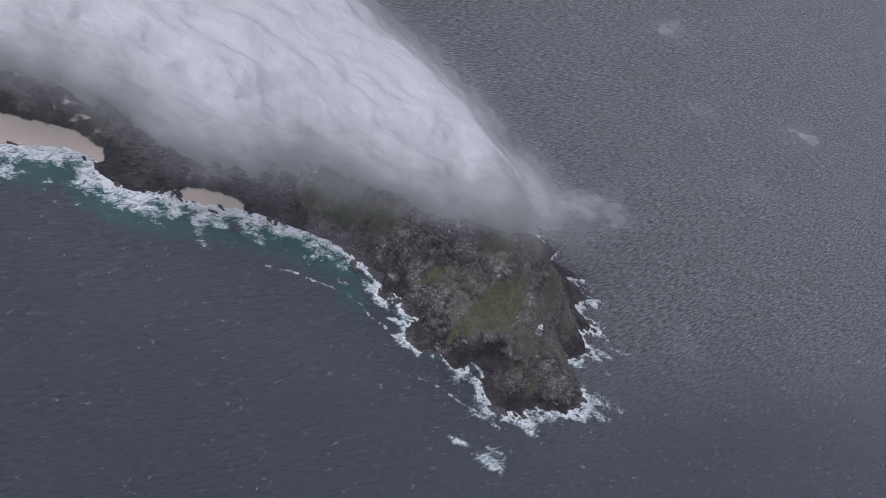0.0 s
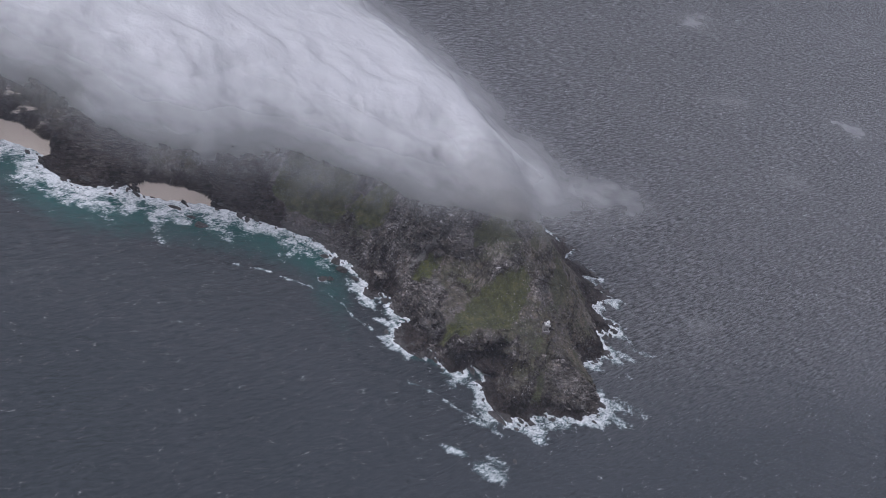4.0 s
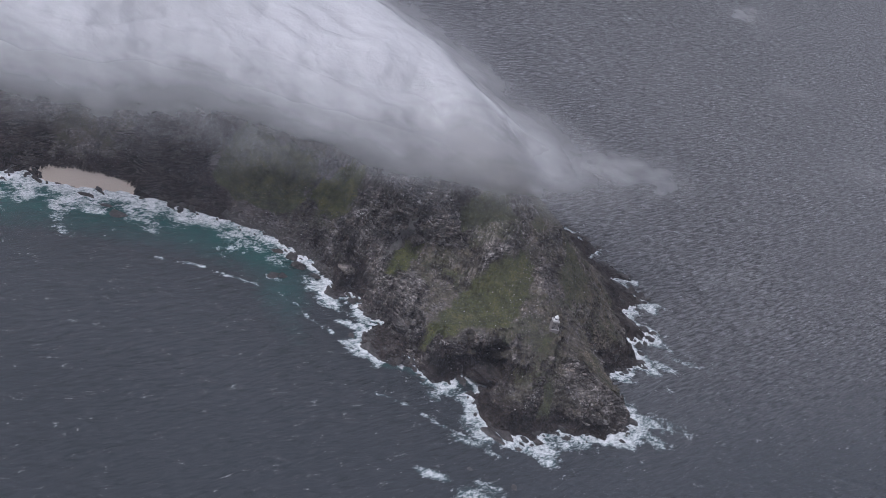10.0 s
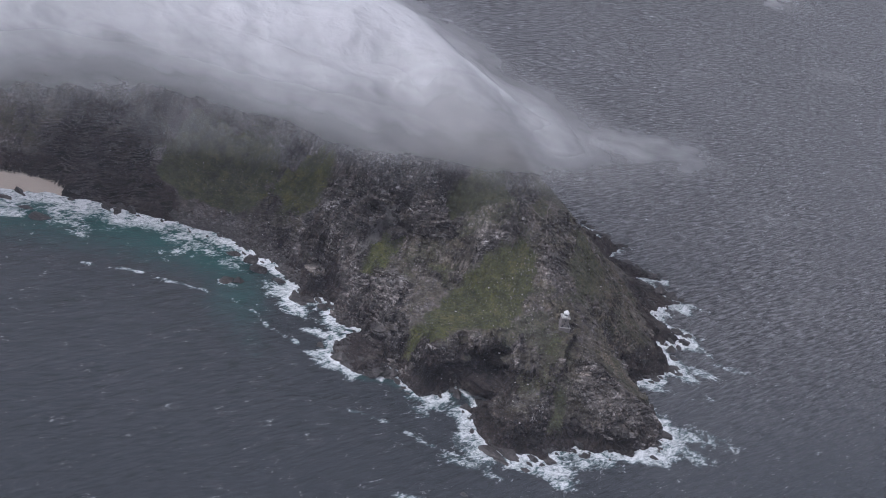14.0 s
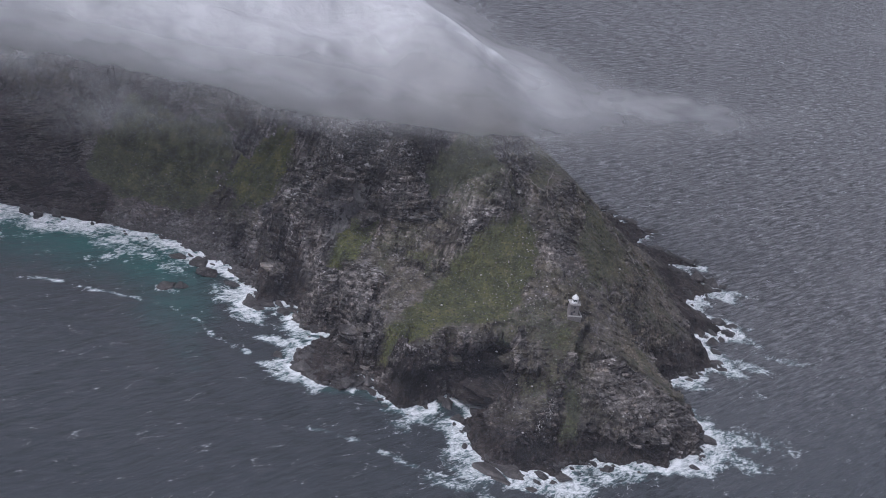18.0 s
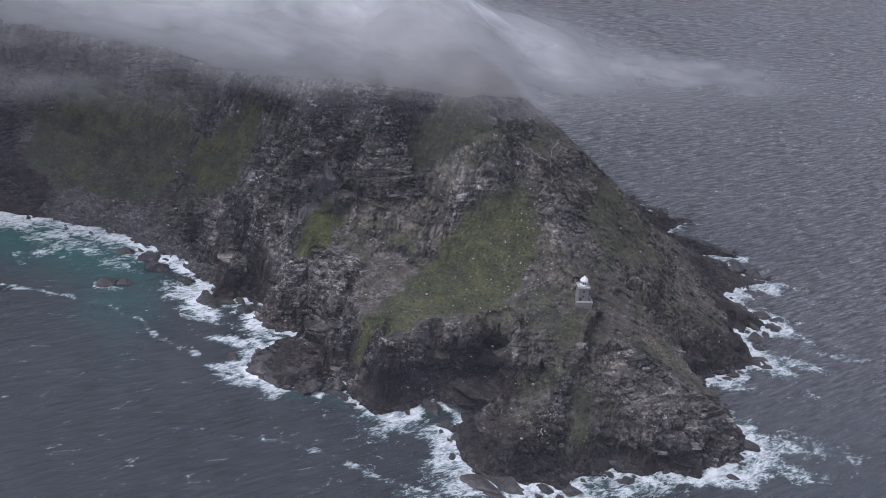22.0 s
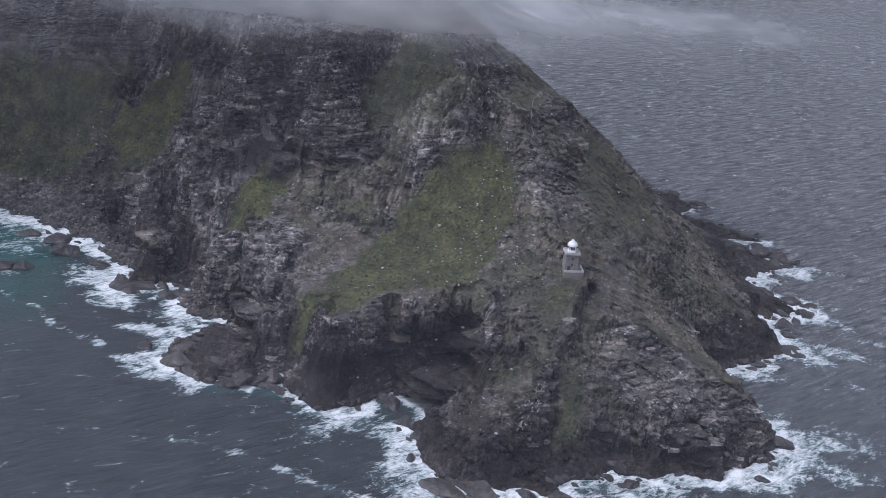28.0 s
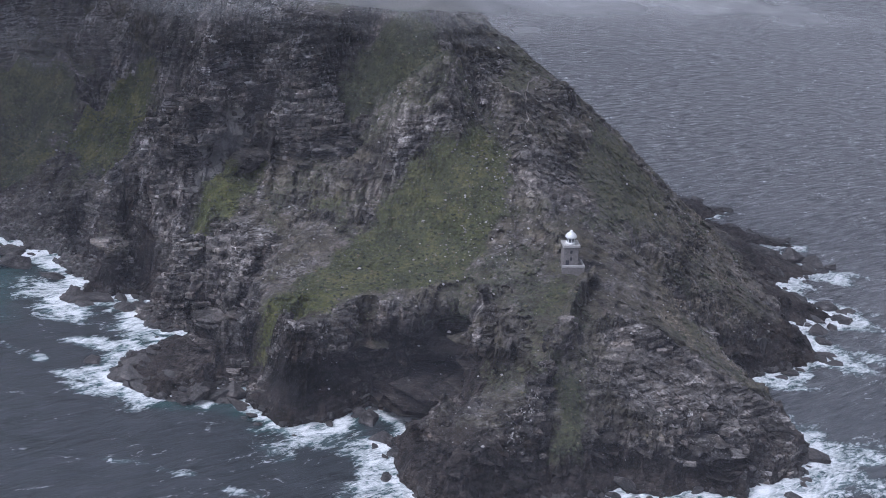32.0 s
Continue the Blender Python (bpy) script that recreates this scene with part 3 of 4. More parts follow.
def build_ground():
    gx = steps([(-900, 0), (-470, 12), (-180, 2.0), (-128, 0.6), (70, 0.4), (110, 0.7), (140, 6)])
    gy = steps([(-160, 0), (-85, 12), (-72, 1.2), (-42, 0.4), (-8, 0.27), (26, 0.4), (74, 0.27), (105, 0.6), (200, 1.3), (420, 6), (900, 24)])
    X, Y = np.meshgrid(gx, gy)
    Z, D = land(X, Y)
    gy_, gx_ = np.gradient(Z, gy, gx)
    slope = np.hypot(gx_, gy_)
    bite = np.clip(slope, 0.15, 2.4)
    steep = smooth(0.55, 1.3, slope)
    rise = smooth(0.3, 5, D)
    # buttresses, ribs and gullies run down the fall of the slope
    we = smooth(0.1, 0.7, -gx_ / (slope + 1e-6))
    wx, wy = 0.5 * fbm(X / 30, Y / 30, 2, 2), 0.5 * fbm(X / 30, Y / 30, 2, 6)
    south = 2.8 * (ridged(X / 16 + wx, Y / 38 + wy, 2, 5) - 0.45) + 0.7 * (ridged(X / 6 + wx, Y / 12, 2, 15) - 0.5)
    east = 1.7 * (ridged(X / 40 + wx, Y / 15 + wy, 2, 25) - 0.45) + 1.2 * (ridged(X / 17, Y / 5.5 + wy, 3, 35) - 0.5)
    calm = np.ones_like(Z)
    lush, thick_green = np.zeros_like(Z), np.zeros_like(Z)
    ragged = 2.4 * fbm(X / 8, Y / 8, 4, 51)
    for yellow, cover, line in GREENS:
        e = smooth(-2.2, 2.6, line_distance(X, Y, line, True) * np.where(inside(X, Y, line), 1, -1) + ragged)
        lush, thick_green = np.maximum(lush, yellow * e), np.maximum(thick_green, cover * e)
    calm = 1 - 0.85 * thick_green
    Z = Z + rise * calm * bite * (south * (1 - we) + east * we)
    for line, wd, hgt in RIBS:
        Z = Z + rise * hgt * smooth(wd, 0, line_distance(X + 1.5 * fbm(X / 6, Y / 6, 2, 101), Y + 1.5 * fbm(X / 6, Y / 6, 2, 102), line))
    for line, wd, dep in CLEFTS:
        Z = Z - rise * dep * smooth(wd, 0.3, line_distance(X + 1.2 * fbm(X / 5, Y / 5, 2, 103), Y + 1.2 * fbm(X / 5, Y / 5, 2, 104), line))
    for px, py, rx, ry, keep_ in ((-94, -17, 13, 15, 0.42), (-76, -27, 7, 6, 0.5), (-100, 6, 8, 8, 0.5)):
        Z = np.where(D > 0, Z * (1 - (1 - keep_) * smooth(1.25, 0.7, np.hypot((X - px) / rx, (Y - py) / ry) + 0.35 * fbm(X / 6, Y / 6, 3, 150))), Z)
    rough = 0.12 + 0.88 * np.clip(steep, 0, 1) * calm
    c, tag = cells(X / 4.6 + 0.3 * fbm(X / 6, Y / 6, 2, 61), Y / 4.6, 4)
    flat = 1 - 0.75 * smooth(0.8, 1.5, slope)
    Z = Z + rise * rough * flat * (tag - 0.5) * 2.2
    c2, tag2 = cells(X / 1.8, Y / 1.8 + 0.3 * fbm(X / 3, Y / 3, 2, 62), 9)
    Z = Z + rise * rough * flat * (tag2 - 0.5) * 1.2
    Z = Z + rise * (0.25 + 0.4 * rough) * fbm(X / 3.1, Y / 3.1, 4, 21)
    cap = 81 - 6 * smooth(-58, -68, X) * smooth(78, 66, Y) + 6 * smooth(-50, -72, X) * smooth(70, 88, Y) - 4 * smooth(62, 74, Y) * smooth(98, 80, Y) * smooth(-88, -66, X) + 12 * smooth(80, 130, Y) * smooth(-60, -90, X)
    Z = np.where(Z > cap, cap + (Z - cap) * 0.06, Z)
    Z = np.where(D > 0, np.maximum(Z, 0.15 + 0.5 * vnoise(X / 2, Y / 2, 3)), Z)
    # cliffs cut into level beds of uneven thickness: flat treads and steep risers
    beds = np.full_like(Z, 0.30) + 0.25 * fbm(X / 20, Y / 20, 2, 120)
    for px, py, rx, ry, v in BEDDED:
        beds = np.maximum(beds, v * smooth(1.25, 0.7, np.hypot((X - px) / rx, (Y - py) / ry) + 0.3 * fbm(X / 9, Y / 9, 3, 121)))
    beds = np.clip(beds, 0, 1)
    gy_, gx_ = np.gradient(Z, gy, gx)
    sl2 = np.hypot(gx_, gy_) + 1e-6
    rb = np.random.RandomState(77)
    levels = np.cumsum(np.concatenate([[-130], 0.9 + 1.9 * rb.rand(260) ** 1.6]))
    span = smooth(-150, -136, X) * smooth(112, 102, Y) * smooth(-80, -70, Y)
    fade = smooth(0.55, 1.3, sl2) * rise * calm * span
    lean = DIP * X - 1.5 * fbm(X / 34, Y / 34, 3, 77) - 0.25 * fbm(X / 5, Y / 5, 2, 80)
    U = Z - lean
    bed = np.clip(np.searchsorted(levels, U) - 1, 0, len(levels) - 2)
    thick = levels[bed + 1] - levels[bed]
    f = (U - levels[bed]) / thick
    cut = fade * (0.35 + 0.6 * beds)
    Z = Z + cut * thick * (smooth(0.30, 0.72, f) - f)
    # upright joints part each bed into blocks that stand out or draw back
    along = X * (1 - we) + Y * we + 0.5 * fbm(X / 5, U / 5, 2, 79)
    push = np.zeros_like(Z)
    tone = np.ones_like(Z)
    crack = np.zeros_like(Z)
    for wide, a, sd in ((4.2, 1.9, 21), (1.9, 1.0, 22)):
        q = along / wide + 9 * hash2(bed, np.zeros_like(bed), sd)
        g = q - np.floor(q)
        one = hash2(np.floor(q), bed, sd + 5)
        joint = smooth(0.55 / wide, 0.12 / wide, np.minimum(g, 1 - g)) * (hash2(np.floor(q + 0.5), bed, sd + 6) > 0.35)
        push += a * (one - 0.5) - 0.5 * joint
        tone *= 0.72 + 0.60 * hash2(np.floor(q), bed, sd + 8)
        crack = np.maximum(crack, joint)
    # tall columns run through many beds
    q = along / 6.5 + 0.35 * fbm(X / 12, U / 14, 2, 83)
    g = q - np.floor(q)
    slot = smooth(0.13, 0.03, np.minimum(g, 1 - g)) * (hash2(np.floor(q + 0.5), np.floor(U / 23), 87) > 0.4)
    slot, column = slot * (1 - 0.8 * beds), 3.4 * (1 - 0.65 * beds)
    crack = np.maximum(crack, 0.8 * slot)
    push += -2.2 * slot + column * (hash2(np.floor(q), np.floor(U / 17 + 3 * hash2(np.floor(q), np.zeros_like(q), 85)), 84) - 0.5)
    # hard beds stand proud of soft ones; lit treads, shaded partings painted in
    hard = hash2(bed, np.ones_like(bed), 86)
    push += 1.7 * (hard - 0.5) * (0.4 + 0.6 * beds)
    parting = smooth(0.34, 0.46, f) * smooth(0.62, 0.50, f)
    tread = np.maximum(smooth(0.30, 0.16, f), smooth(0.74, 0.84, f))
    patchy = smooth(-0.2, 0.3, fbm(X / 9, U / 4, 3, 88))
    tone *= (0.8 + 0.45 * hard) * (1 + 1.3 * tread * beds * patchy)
    # joints and partings darkened in the colour for crevice shade
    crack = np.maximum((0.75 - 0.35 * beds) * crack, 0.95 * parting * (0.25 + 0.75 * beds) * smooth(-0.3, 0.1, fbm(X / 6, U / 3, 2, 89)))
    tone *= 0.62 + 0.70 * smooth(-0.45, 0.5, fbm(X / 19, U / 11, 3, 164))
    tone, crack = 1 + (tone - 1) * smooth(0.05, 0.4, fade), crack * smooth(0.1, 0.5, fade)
    fade = fade * (0.5 + 0.5 * smooth(-0.35, 0.25, fbm(X / 24, Y / 24, 2, 78)))
    px_, py_ = -gx_ / sl2 * push * fade, -gy_ / sl2 * push * fade
    # scrub keeps to the easier slopes, off the shore
    for px, py, reach, foot, roof, depth in HOLLOWS:
        in_ = smooth(1.15, 0.5, np.hypot(X - px, Y - py) / reach + 0.25 * fbm(X / 6, Y / 6, 2, 131)) * smooth(roof + 1.5, roof - 1.0, Z + 1.5 * fbm(X / 5, Y / 5, 2, 133)) * smooth(foot - 1.5, foot + 1, Z) * rise
        px_, py_ = px_ + gx_ / sl2 * depth * in_, py_ + gy_ / sl2 * depth * in_
    veg = 0.7 * smooth(1.35, 0.6, slope) * smooth(6, 16, Z + 3 * fbm(X / 12, Y / 12, 3, 30))
    veg = veg * (0.35 + 0.65 * smooth(-0.25, 0.35, fbm(X / 20, Y / 20, 4, 44)))
    seaward = smooth(10, 30, X - 0.2 * Y) * smooth(5, 12, Z)
    veg = np.maximum(veg, (0.50 + 0.25 * fbm(X / 7, Y / 4, 3, 47)) * seaward)
    dry = 0.9 * seaward * smooth(-0.5, 0.3, fbm(X / 14, Y / 14, 3, 46))
    veg = np.maximum(0.8 * veg, thick_green)
    bare = np.zeros_like(Z)
    for px, py, rx, ry in BARE:
        bare = np.maximum(bare, smooth(1.2, 0.8, np.hypot((X - px) / rx, (Y - py) / ry) + 0.2 * fbm(X / 12, Y / 12, 3, 53)))
    veg = np.maximum(veg * (1 - 0.85 * bare), thick_green) * smooth(3, 7, Z + 1.5 * fbm(X / 6, Y / 6, 3, 54))
    rubble = smooth(-195, -185, X) * smooth(-118, -126, X) * smooth(30, 20, D)
    # wet by the shore; the last term paints the overhang's shade in
    wet_shade = (1 - 0.75 * rubble) * smooth(13.0, 4.5, Z + 3.0 * fbm(X / 9, Y / 9, 3, 88)) + 0.45 * bare * (X < -140) + 1.3 * smooth(20, 10, np.hypot((X + 42) / 2.2, Y + 24)) * smooth(24, 16, Z + 2 * fbm(X / 7, Y / 7, 2, 161))
    # damp and deep shade painted into two gullies; the point's foot darkened too
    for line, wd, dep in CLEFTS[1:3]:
        wet_shade = np.maximum(wet_shade, 0.9 * smooth(wd * 0.9, wd * 0.3, line_distance(X + 1.5 * fbm(X / 4, Y / 4, 2, 166), Y, line)))
    wet_shade = np.maximum(wet_shade, 0.8 * smooth(17, 8, Z + 3 * fbm(X / 6, Y / 6, 3, 167)) * smooth(1.2, 0.6, np.hypot((X + 14) / 26, (Y + 54) / 18)))
    sand = np.zeros_like(Z)
    for ax, ay, bx, by, wd in ((-460, 30, -372, 56, 20), (-292, 47, -252, 57, 11)):
        sand = np.maximum(sand, smooth(wd, wd * 0.5, line_distance(X, Y, [(ax, ay), (bx, by)]) + 3 * fbm(X / 10, Y / 10, 3, 71)))
    sand = sand * smooth(9, 4.5, Z)
    ease = smooth(0.1, 0.55, sand) * (D > 0)
    Z = Z * (1 - ease) + ease * (0.3 + 0.09 * np.maximum(D, 0) + 0.05 * fbm(X / 4, Y / 4, 2, 9))
    dune = smooth(26, 8, np.hypot((X + 380) / 1.8, Y - 78)) * (0.28 + 0.40 * fbm(X / 14, Y / 9, 3, 162))
    sand = np.maximum(sand, dune)
    guano = 0.14 + 0.50 * smooth(26, 8, np.hypot(X - 24, Y + 28)) + 0.50 * smooth(3.2, 0.6, line_distance(X, Y, [(-6, -38), (-8, -46), (-13, -52)]) + 1.2 * fbm(X / 3, Y / 3, 2, 163)) + 0.3 * smooth(12, 4, np.hypot((X + 60) / 1.6, Y + 24)) + 0.06 * smooth(60, 80, Z)
    guano = guano * smooth(3, 9, Z) * smooth(0.5, 1.0, slope)
    scree = smooth(2.6, 0.8, line_distance(X, Y, [(-99, 33), (-94, 38), (-88, 44), (-85, 51)]) + 0.9 * fbm(X / 3, Y / 3, 2, 160))
    lo = (D[:-1, :-1] > -7) | (D[1:, 1:] > -7)
    me = sheet_mesh("headland", X + px_, Y + py_, Z, lo, {"veg": veg, "lush": lush, "dry": dry, "beds": beds, "moss": smooth(6, 16, Z + 3 * fbm(X / 8, Y / 8, 3, 140)) * (1 - 0.7 * beds) * (1 - 0.8 * bare) * smooth(2.4, 1.0, slope), "wet_shade": wet_shade, "sand": sand, "guano": guano, "tone": tone, "crack": crack, "scree": scree})
    me.polygons.foreach_set("use_smooth", np.zeros(len(me.polygons), bool))
    me.materials.append(GROUND)
    ob = new("ground", me)
    tagged(ob, "steep layered grey rock headland with dark green scrub and sand coves", "headland", kind="structure")
    return gx, gy, Z, veg, ob, (X + px_, Y + py_, beds * span * smooth(0.9, 1.5, sl2) * (1 - thick_green), gx_ / sl2, gy_ / sl2)


GX, GY, GZ, GV, HEADLAND, FACE = build_ground()


def height_at(x, y):
    """Ground height by the built sheet."""
    i = int(np.clip(np.searchsorted(GX, x) - 1, 0, len(GX) - 2))
    j = int(np.clip(np.searchsorted(GY, y) - 1, 0, len(GY) - 2))
    a, b = (x - GX[i]) / (GX[i + 1] - GX[i]), (y - GY[j]) / (GY[j + 1] - GY[j])
    return float((GZ[j, i] * (1 - a) + GZ[j, i + 1] * a) * (1 - b) + (GZ[j + 1, i] * (1 - a) + GZ[j + 1, i + 1] * a) * b)


# ---------------------------------------------------------------- the sea
SURF = near_weight([(-400, 30, 20), (-340, 15, 14), (-280, 35, 18), (-230, 48, 14), (-180, 50, 12), (-140, 35, 9), (-118, 5, 5), (-105, -20, 6), (-70, -38, 4.5), (-45, -30, 3),
                    (-35, -54, 11), (-10, -72, 11), (15, -54, 7), (40, -50, 7), (66, -25, 9), (56, 10, 5), (75, 42, 8), (100, 90, 7), (100, 130, 6), (100, 155, 3), (75, 185, 4), (0, 300, 5)])
PATCHES = [(-12, -76, 20, 5, 0.75), (22, -56, 16, 5, 0.6), (-68, -120, 13, 5, 0.72), (-43, -130, 17, 11, 0.72), (-36, -118, 12, 8, 0.45), (-112, -9, 11, 5, 0.7), (-112, -28, 8, 4, 0.7), (-158, 14, 6, 4, 0.7), (97, 54, 20, 6, 0.55), (76, -14, 14, 9, 0.62),
           (104, 92, 11, 4, 0.5), (112, 130, 11, 3, 0.5), (118, 68, 22, 5, 0.36), (90, -10, 22, 10, 0.36), (-45, -84, 16, 5, 0.5)]
STREAKS = [[(-97, -66), (-86, -66), (-74, -70), (-62, -76), (-48, -80), (-34, -80)], [(-225, -3), (-202, 3), (-187, 2), (-165, 2)], [(-160, 1), (-142, -6), (-136, -15), (-122, -22)], [(82, -20), (98, -8)]]


def build_sea():
    gx = steps([(-4600, 0), (-1200, 260), (-470, 24), (-440, 4), (150, 1.1), (190, 5), (900, 30), (4600, 260)])
    gy = steps([(-3000, 0), (-700, 200), (-160, 24), (-130, 4), (210, 1.1), (250, 4), (900, 24), (4600, 260)])
    X, Y = np.meshgrid(gx, gy)
    near = smooth(1500, 300, np.hypot(X, Y))
    z0, D = land(X, Y)
    out = -D
    foam = smooth(1.0, 0.0, out / (2.6 * SURF(X, Y) * np.clip(0.92 + 1.15 * fbm(X / 22, Y / 22, 3, 700), np.where(X < -125, 0.6, 0.2), 2.2))) * np.where(out > -3, 1, 0) * 0.88
    for px, py, rx, ry, v in PATCHES:
        foam = np.maximum(foam, v * smooth(1.25, 0.3, np.hypot((X - px) / rx, (Y - py) / ry)))
    for line in STREAKS:
        foam = np.maximum(foam, (0.40 + 0.35 * fbm(X / 9, Y / 9, 2, 14)) * smooth(2.6, 0.1, line_distance(X + 2.5 * fbm(X / 10, Y / 10, 2, 16), Y, line) + 1.2 * fbm(X / 5, Y / 5, 3, 12)))
    shallow = smooth(72, 6, out) * smooth(-118, -165, X) * smooth(-600, -480, X)
    shallow = np.maximum(shallow, 0.5 * smooth(12, 2, out) * smooth(60, 20, X))
    Z = near * 0.22 * fbm((X * 0.77 + Y * 0.64) / 16, (-X * 0.64 + Y * 0.77) / 5, 3, 90) + foam * 0.25 * (fbm(X / 3, Y / 3, 3, 91) + 0.4)
    lee_low_sheen = 0.9 * smooth(40, -60, X + 0.55 * Y + 10 * fbm(X / 60, Y / 60, 2, 95)) * smooth(900, 500, np.hypot(X, Y))
    # nearer water coloured darker for its weaker sky reflection
    lee_low_sheen = np.maximum(lee_low_sheen, 0.95 * smooth(90, -130, Y - 0.5 * X * (X > 0) + 14 * fbm(X / 60, Y / 60, 2, 96)))
    keep = (D[:-1, :-1] < 5) | (D[1:, 1:] < 5)
    me = sheet_mesh("sea", X, Y, Z, keep, {"foam": foam, "shallow": shallow, "lee_low_sheen": lee_low_sheen})
    me.materials.append(SEA)
    tagged(new("water", me), "dark grey choppy ocean with white surf along the rocks", "sea", kind="structure")


build_sea()

# ---------------------------------------------------------------- the cloud bank
CLOUD_EDGE = [(-900, -80), (-700, -40), (-451, -12), (-415, 0), (-375, -4), (-333, -22), (-285, -12), (-245, 16), (-215, 28), (-190, 32), (-160, 30), (-105, 40), (-60, 54), (-15, 72), (16, 110), (6, 150),
              (-32, 182), (-60, 240), (-95, 272), (-168, 325), (-260, 430), (-330, 900), (-900, 900)]
# height over the deck's foot, strength, raggedness, way in from the margin
LAYERS = ((0, 0.42, 1.2, -30), (7, 0.50, 1.1, -6), (14, 0.56, 1.1, 16), (23, 0.72, 1.1, 38))


def build_cloud():
    gx = steps([(-900, 0), (-480, 14), (-240, 3.2), (50, 2.0)])
    gy = steps([(-120, 0), (-60, 8), (230, 2.2), (450, 5), (900, 20)])
    X, Y = np.meshgrid(gx, gy)
    d = line_distance(X, Y, CLOUD_EDGE, True) * np.where(inside(X, Y, CLOUD_EDGE), 1, -1)
    d = d + 8 * fbm(X / 40, Y / 40, 4, 300)
    low = np.maximum(land(X, Y)[0], 0)
    for _ in range(110):
        low[1:-1, 1:-1] = ((low + np.roll(low, 1, 0) + np.roll(low, -1, 0) + np.roll(low, 1, 1) + np.roll(low, -1, 1)) / 5)[1:-1, 1:-1]
    def puffs(wx, wy, sd):
        n = fbm(X / wx, Y / wy, 1, sd)
        return np.sqrt(n * n + 0.07)
    lump = 15 * puffs(85, 64, 310) + 8 * puffs(40, 34, 320) + 1.5 * puffs(17, 15, 330) - 9
    for k, (lift, dens, ragged, inset) in enumerate(LAYERS):
        Z = 82 + lift * smooth(inset - 20, inset + 60, d) + lump * smooth(-6, 56, d) * (0.5 + 0.12 * k)
        Z = 5 * np.logaddexp(Z / 5, (low + 7 + 2.6 * k) / 5)
        body = smooth(-34 + inset, 58 + inset, d)
        keep = (d[:-1, :-1] > -34 + inset) | (d[1:, 1:] > -34 + inset)
        me = sheet_mesh("cloud_layer", X, Y, Z, keep, {"body": body})
        me.materials.append(make_cloud("cloud_vapour", dens, ragged, through_=0.7 if k < 2 else 0.52))
        tagged(new("cloud_bank", me), "layer of soft white cloud lying over the mountain", "cloud", "layers of the cloud bank", "stuff")


build_cloud()


def build_veil():
    """Thin torn vapour over the sea on the far side of the headland."""
    gx = steps([(-60, 0), (700, 10), (1500, 40)])
    gy = steps([(20, 0), (700, 10), (1800, 40)])
    X, Y = np.meshgrid(gx, gy)
    Z = 24 + 6 * fbm(X / 90, Y / 90, 2, 401)
    # added also to lift the far sea's brightness, as haze would
    body = (0.30 + 0.25 * smooth(60, 500, Y)) * smooth(100, 420, X * 0.75 + Y * 0.6) * smooth(20, 160, X + 0.28 * Y - 50)
    me = sheet_mesh("veil", X, Y, Z, None, {"body": body})
    me.materials.append(make_cloud("thin_vapour", 0.11, 0.9))
    tagged(new("thin_cloud", me), "thin torn veil of grey vapour over the open sea", "cloud", kind="stuff")


build_veil()


def build_haze():
    """A broad, very thin sheet over the headland, standing in for haze in the air."""
    gx, gy = steps([(-2400, 0), (2400, 120)]), steps([(-1200, 0), (2600, 120)])
    X, Y = np.meshgrid(gx, gy)
    Z = 126 + 5 * fbm(X / 400, Y / 400, 2, 402)
    body = 0.62 + 0.10 * fbm(X / 300, Y / 300, 2, 403)
    me = sheet_mesh("haze", X, Y, Z, None, {"body": body})
    # pale blue sheet added to lift the dark tones
    me.materials.append(make_cloud("haze_sheet", 0.105, 0.5, (0.84, 0.85, 1.0, 1)))
    tagged(new("haze_layer", me), "very thin grey layer of haze over headland and sea", "haze", kind="stuff")


build_haze()


def build_wisps():
    for n, (x, y, z, rx, ry, v) in enumerate(WISPS):
        gx, gy = np.linspace(-1.4, 1.4, 40), np.linspace(-1.4, 1.4, 40)
        A, B = np.meshgrid(gx, gy)
        ang = radians(30)
        X, Y = x + rx * A * math.cos(ang) - ry * B * math.sin(ang), y + rx * A * math.sin(ang) + ry * B * math.cos(ang)
        Z = z + 1.2 * fbm(X / 14, Y / 14, 3, 500 + n)
        body = v * smooth(1.25, -0.2, np.hypot(A, B) + 0.45 * fbm(A * 1.6 + n, B * 1.6, 3, 510)) * smooth(1.36, 0.9, np.hypot(A, B))
        me = sheet_mesh("wisp", X, Y, Z, None, {"body": body})
        me.materials.append(MIST if z in (58, 74) else TAIL if rx > 50 else WISP)
        tagged(new("cloud_wisp", me), "small torn wisp of white vapour", "cloud", "wisps over the sea", "stuff")


WISP, MIST, TAIL = make_cloud("wisp_vapour", 0.30, 1.3), make_cloud("slope_mist", 0.30, 0.8), make_cloud("cloud_tail", 0.70, 1.0)
WISPS = [(-150, 66, 74, 66, 22, 0.8), (-84, 62, 74, 56, 18, 0.7), (-24, 80, 74, 50, 22, 0.8), (-225, 40, 74, 60, 22, 0.8), (44, 132, 82, 84, 40, 0.85), (-185, 50, 58, 80, 34, 0.75), (-200, 60, 50, 34, 16, 0.4), (-150, 52, 52, 22, 10, 0.4), (-12, -177, 186, 20, 12, 0.55), (143, 377, 60, 26, 14, 0.6),
         (298, 491, 60, 46, 20, 0.65), (275, 470, 66, 30, 14, 0.5), (327, 360, 60, 46, 24, 0.7), (134, 41, 60, 30, 16, 0.5), (304, 672, 60, 60, 30, 0.65), (473, 553, 60, 60, 26, 0.6)]
build_wisps()

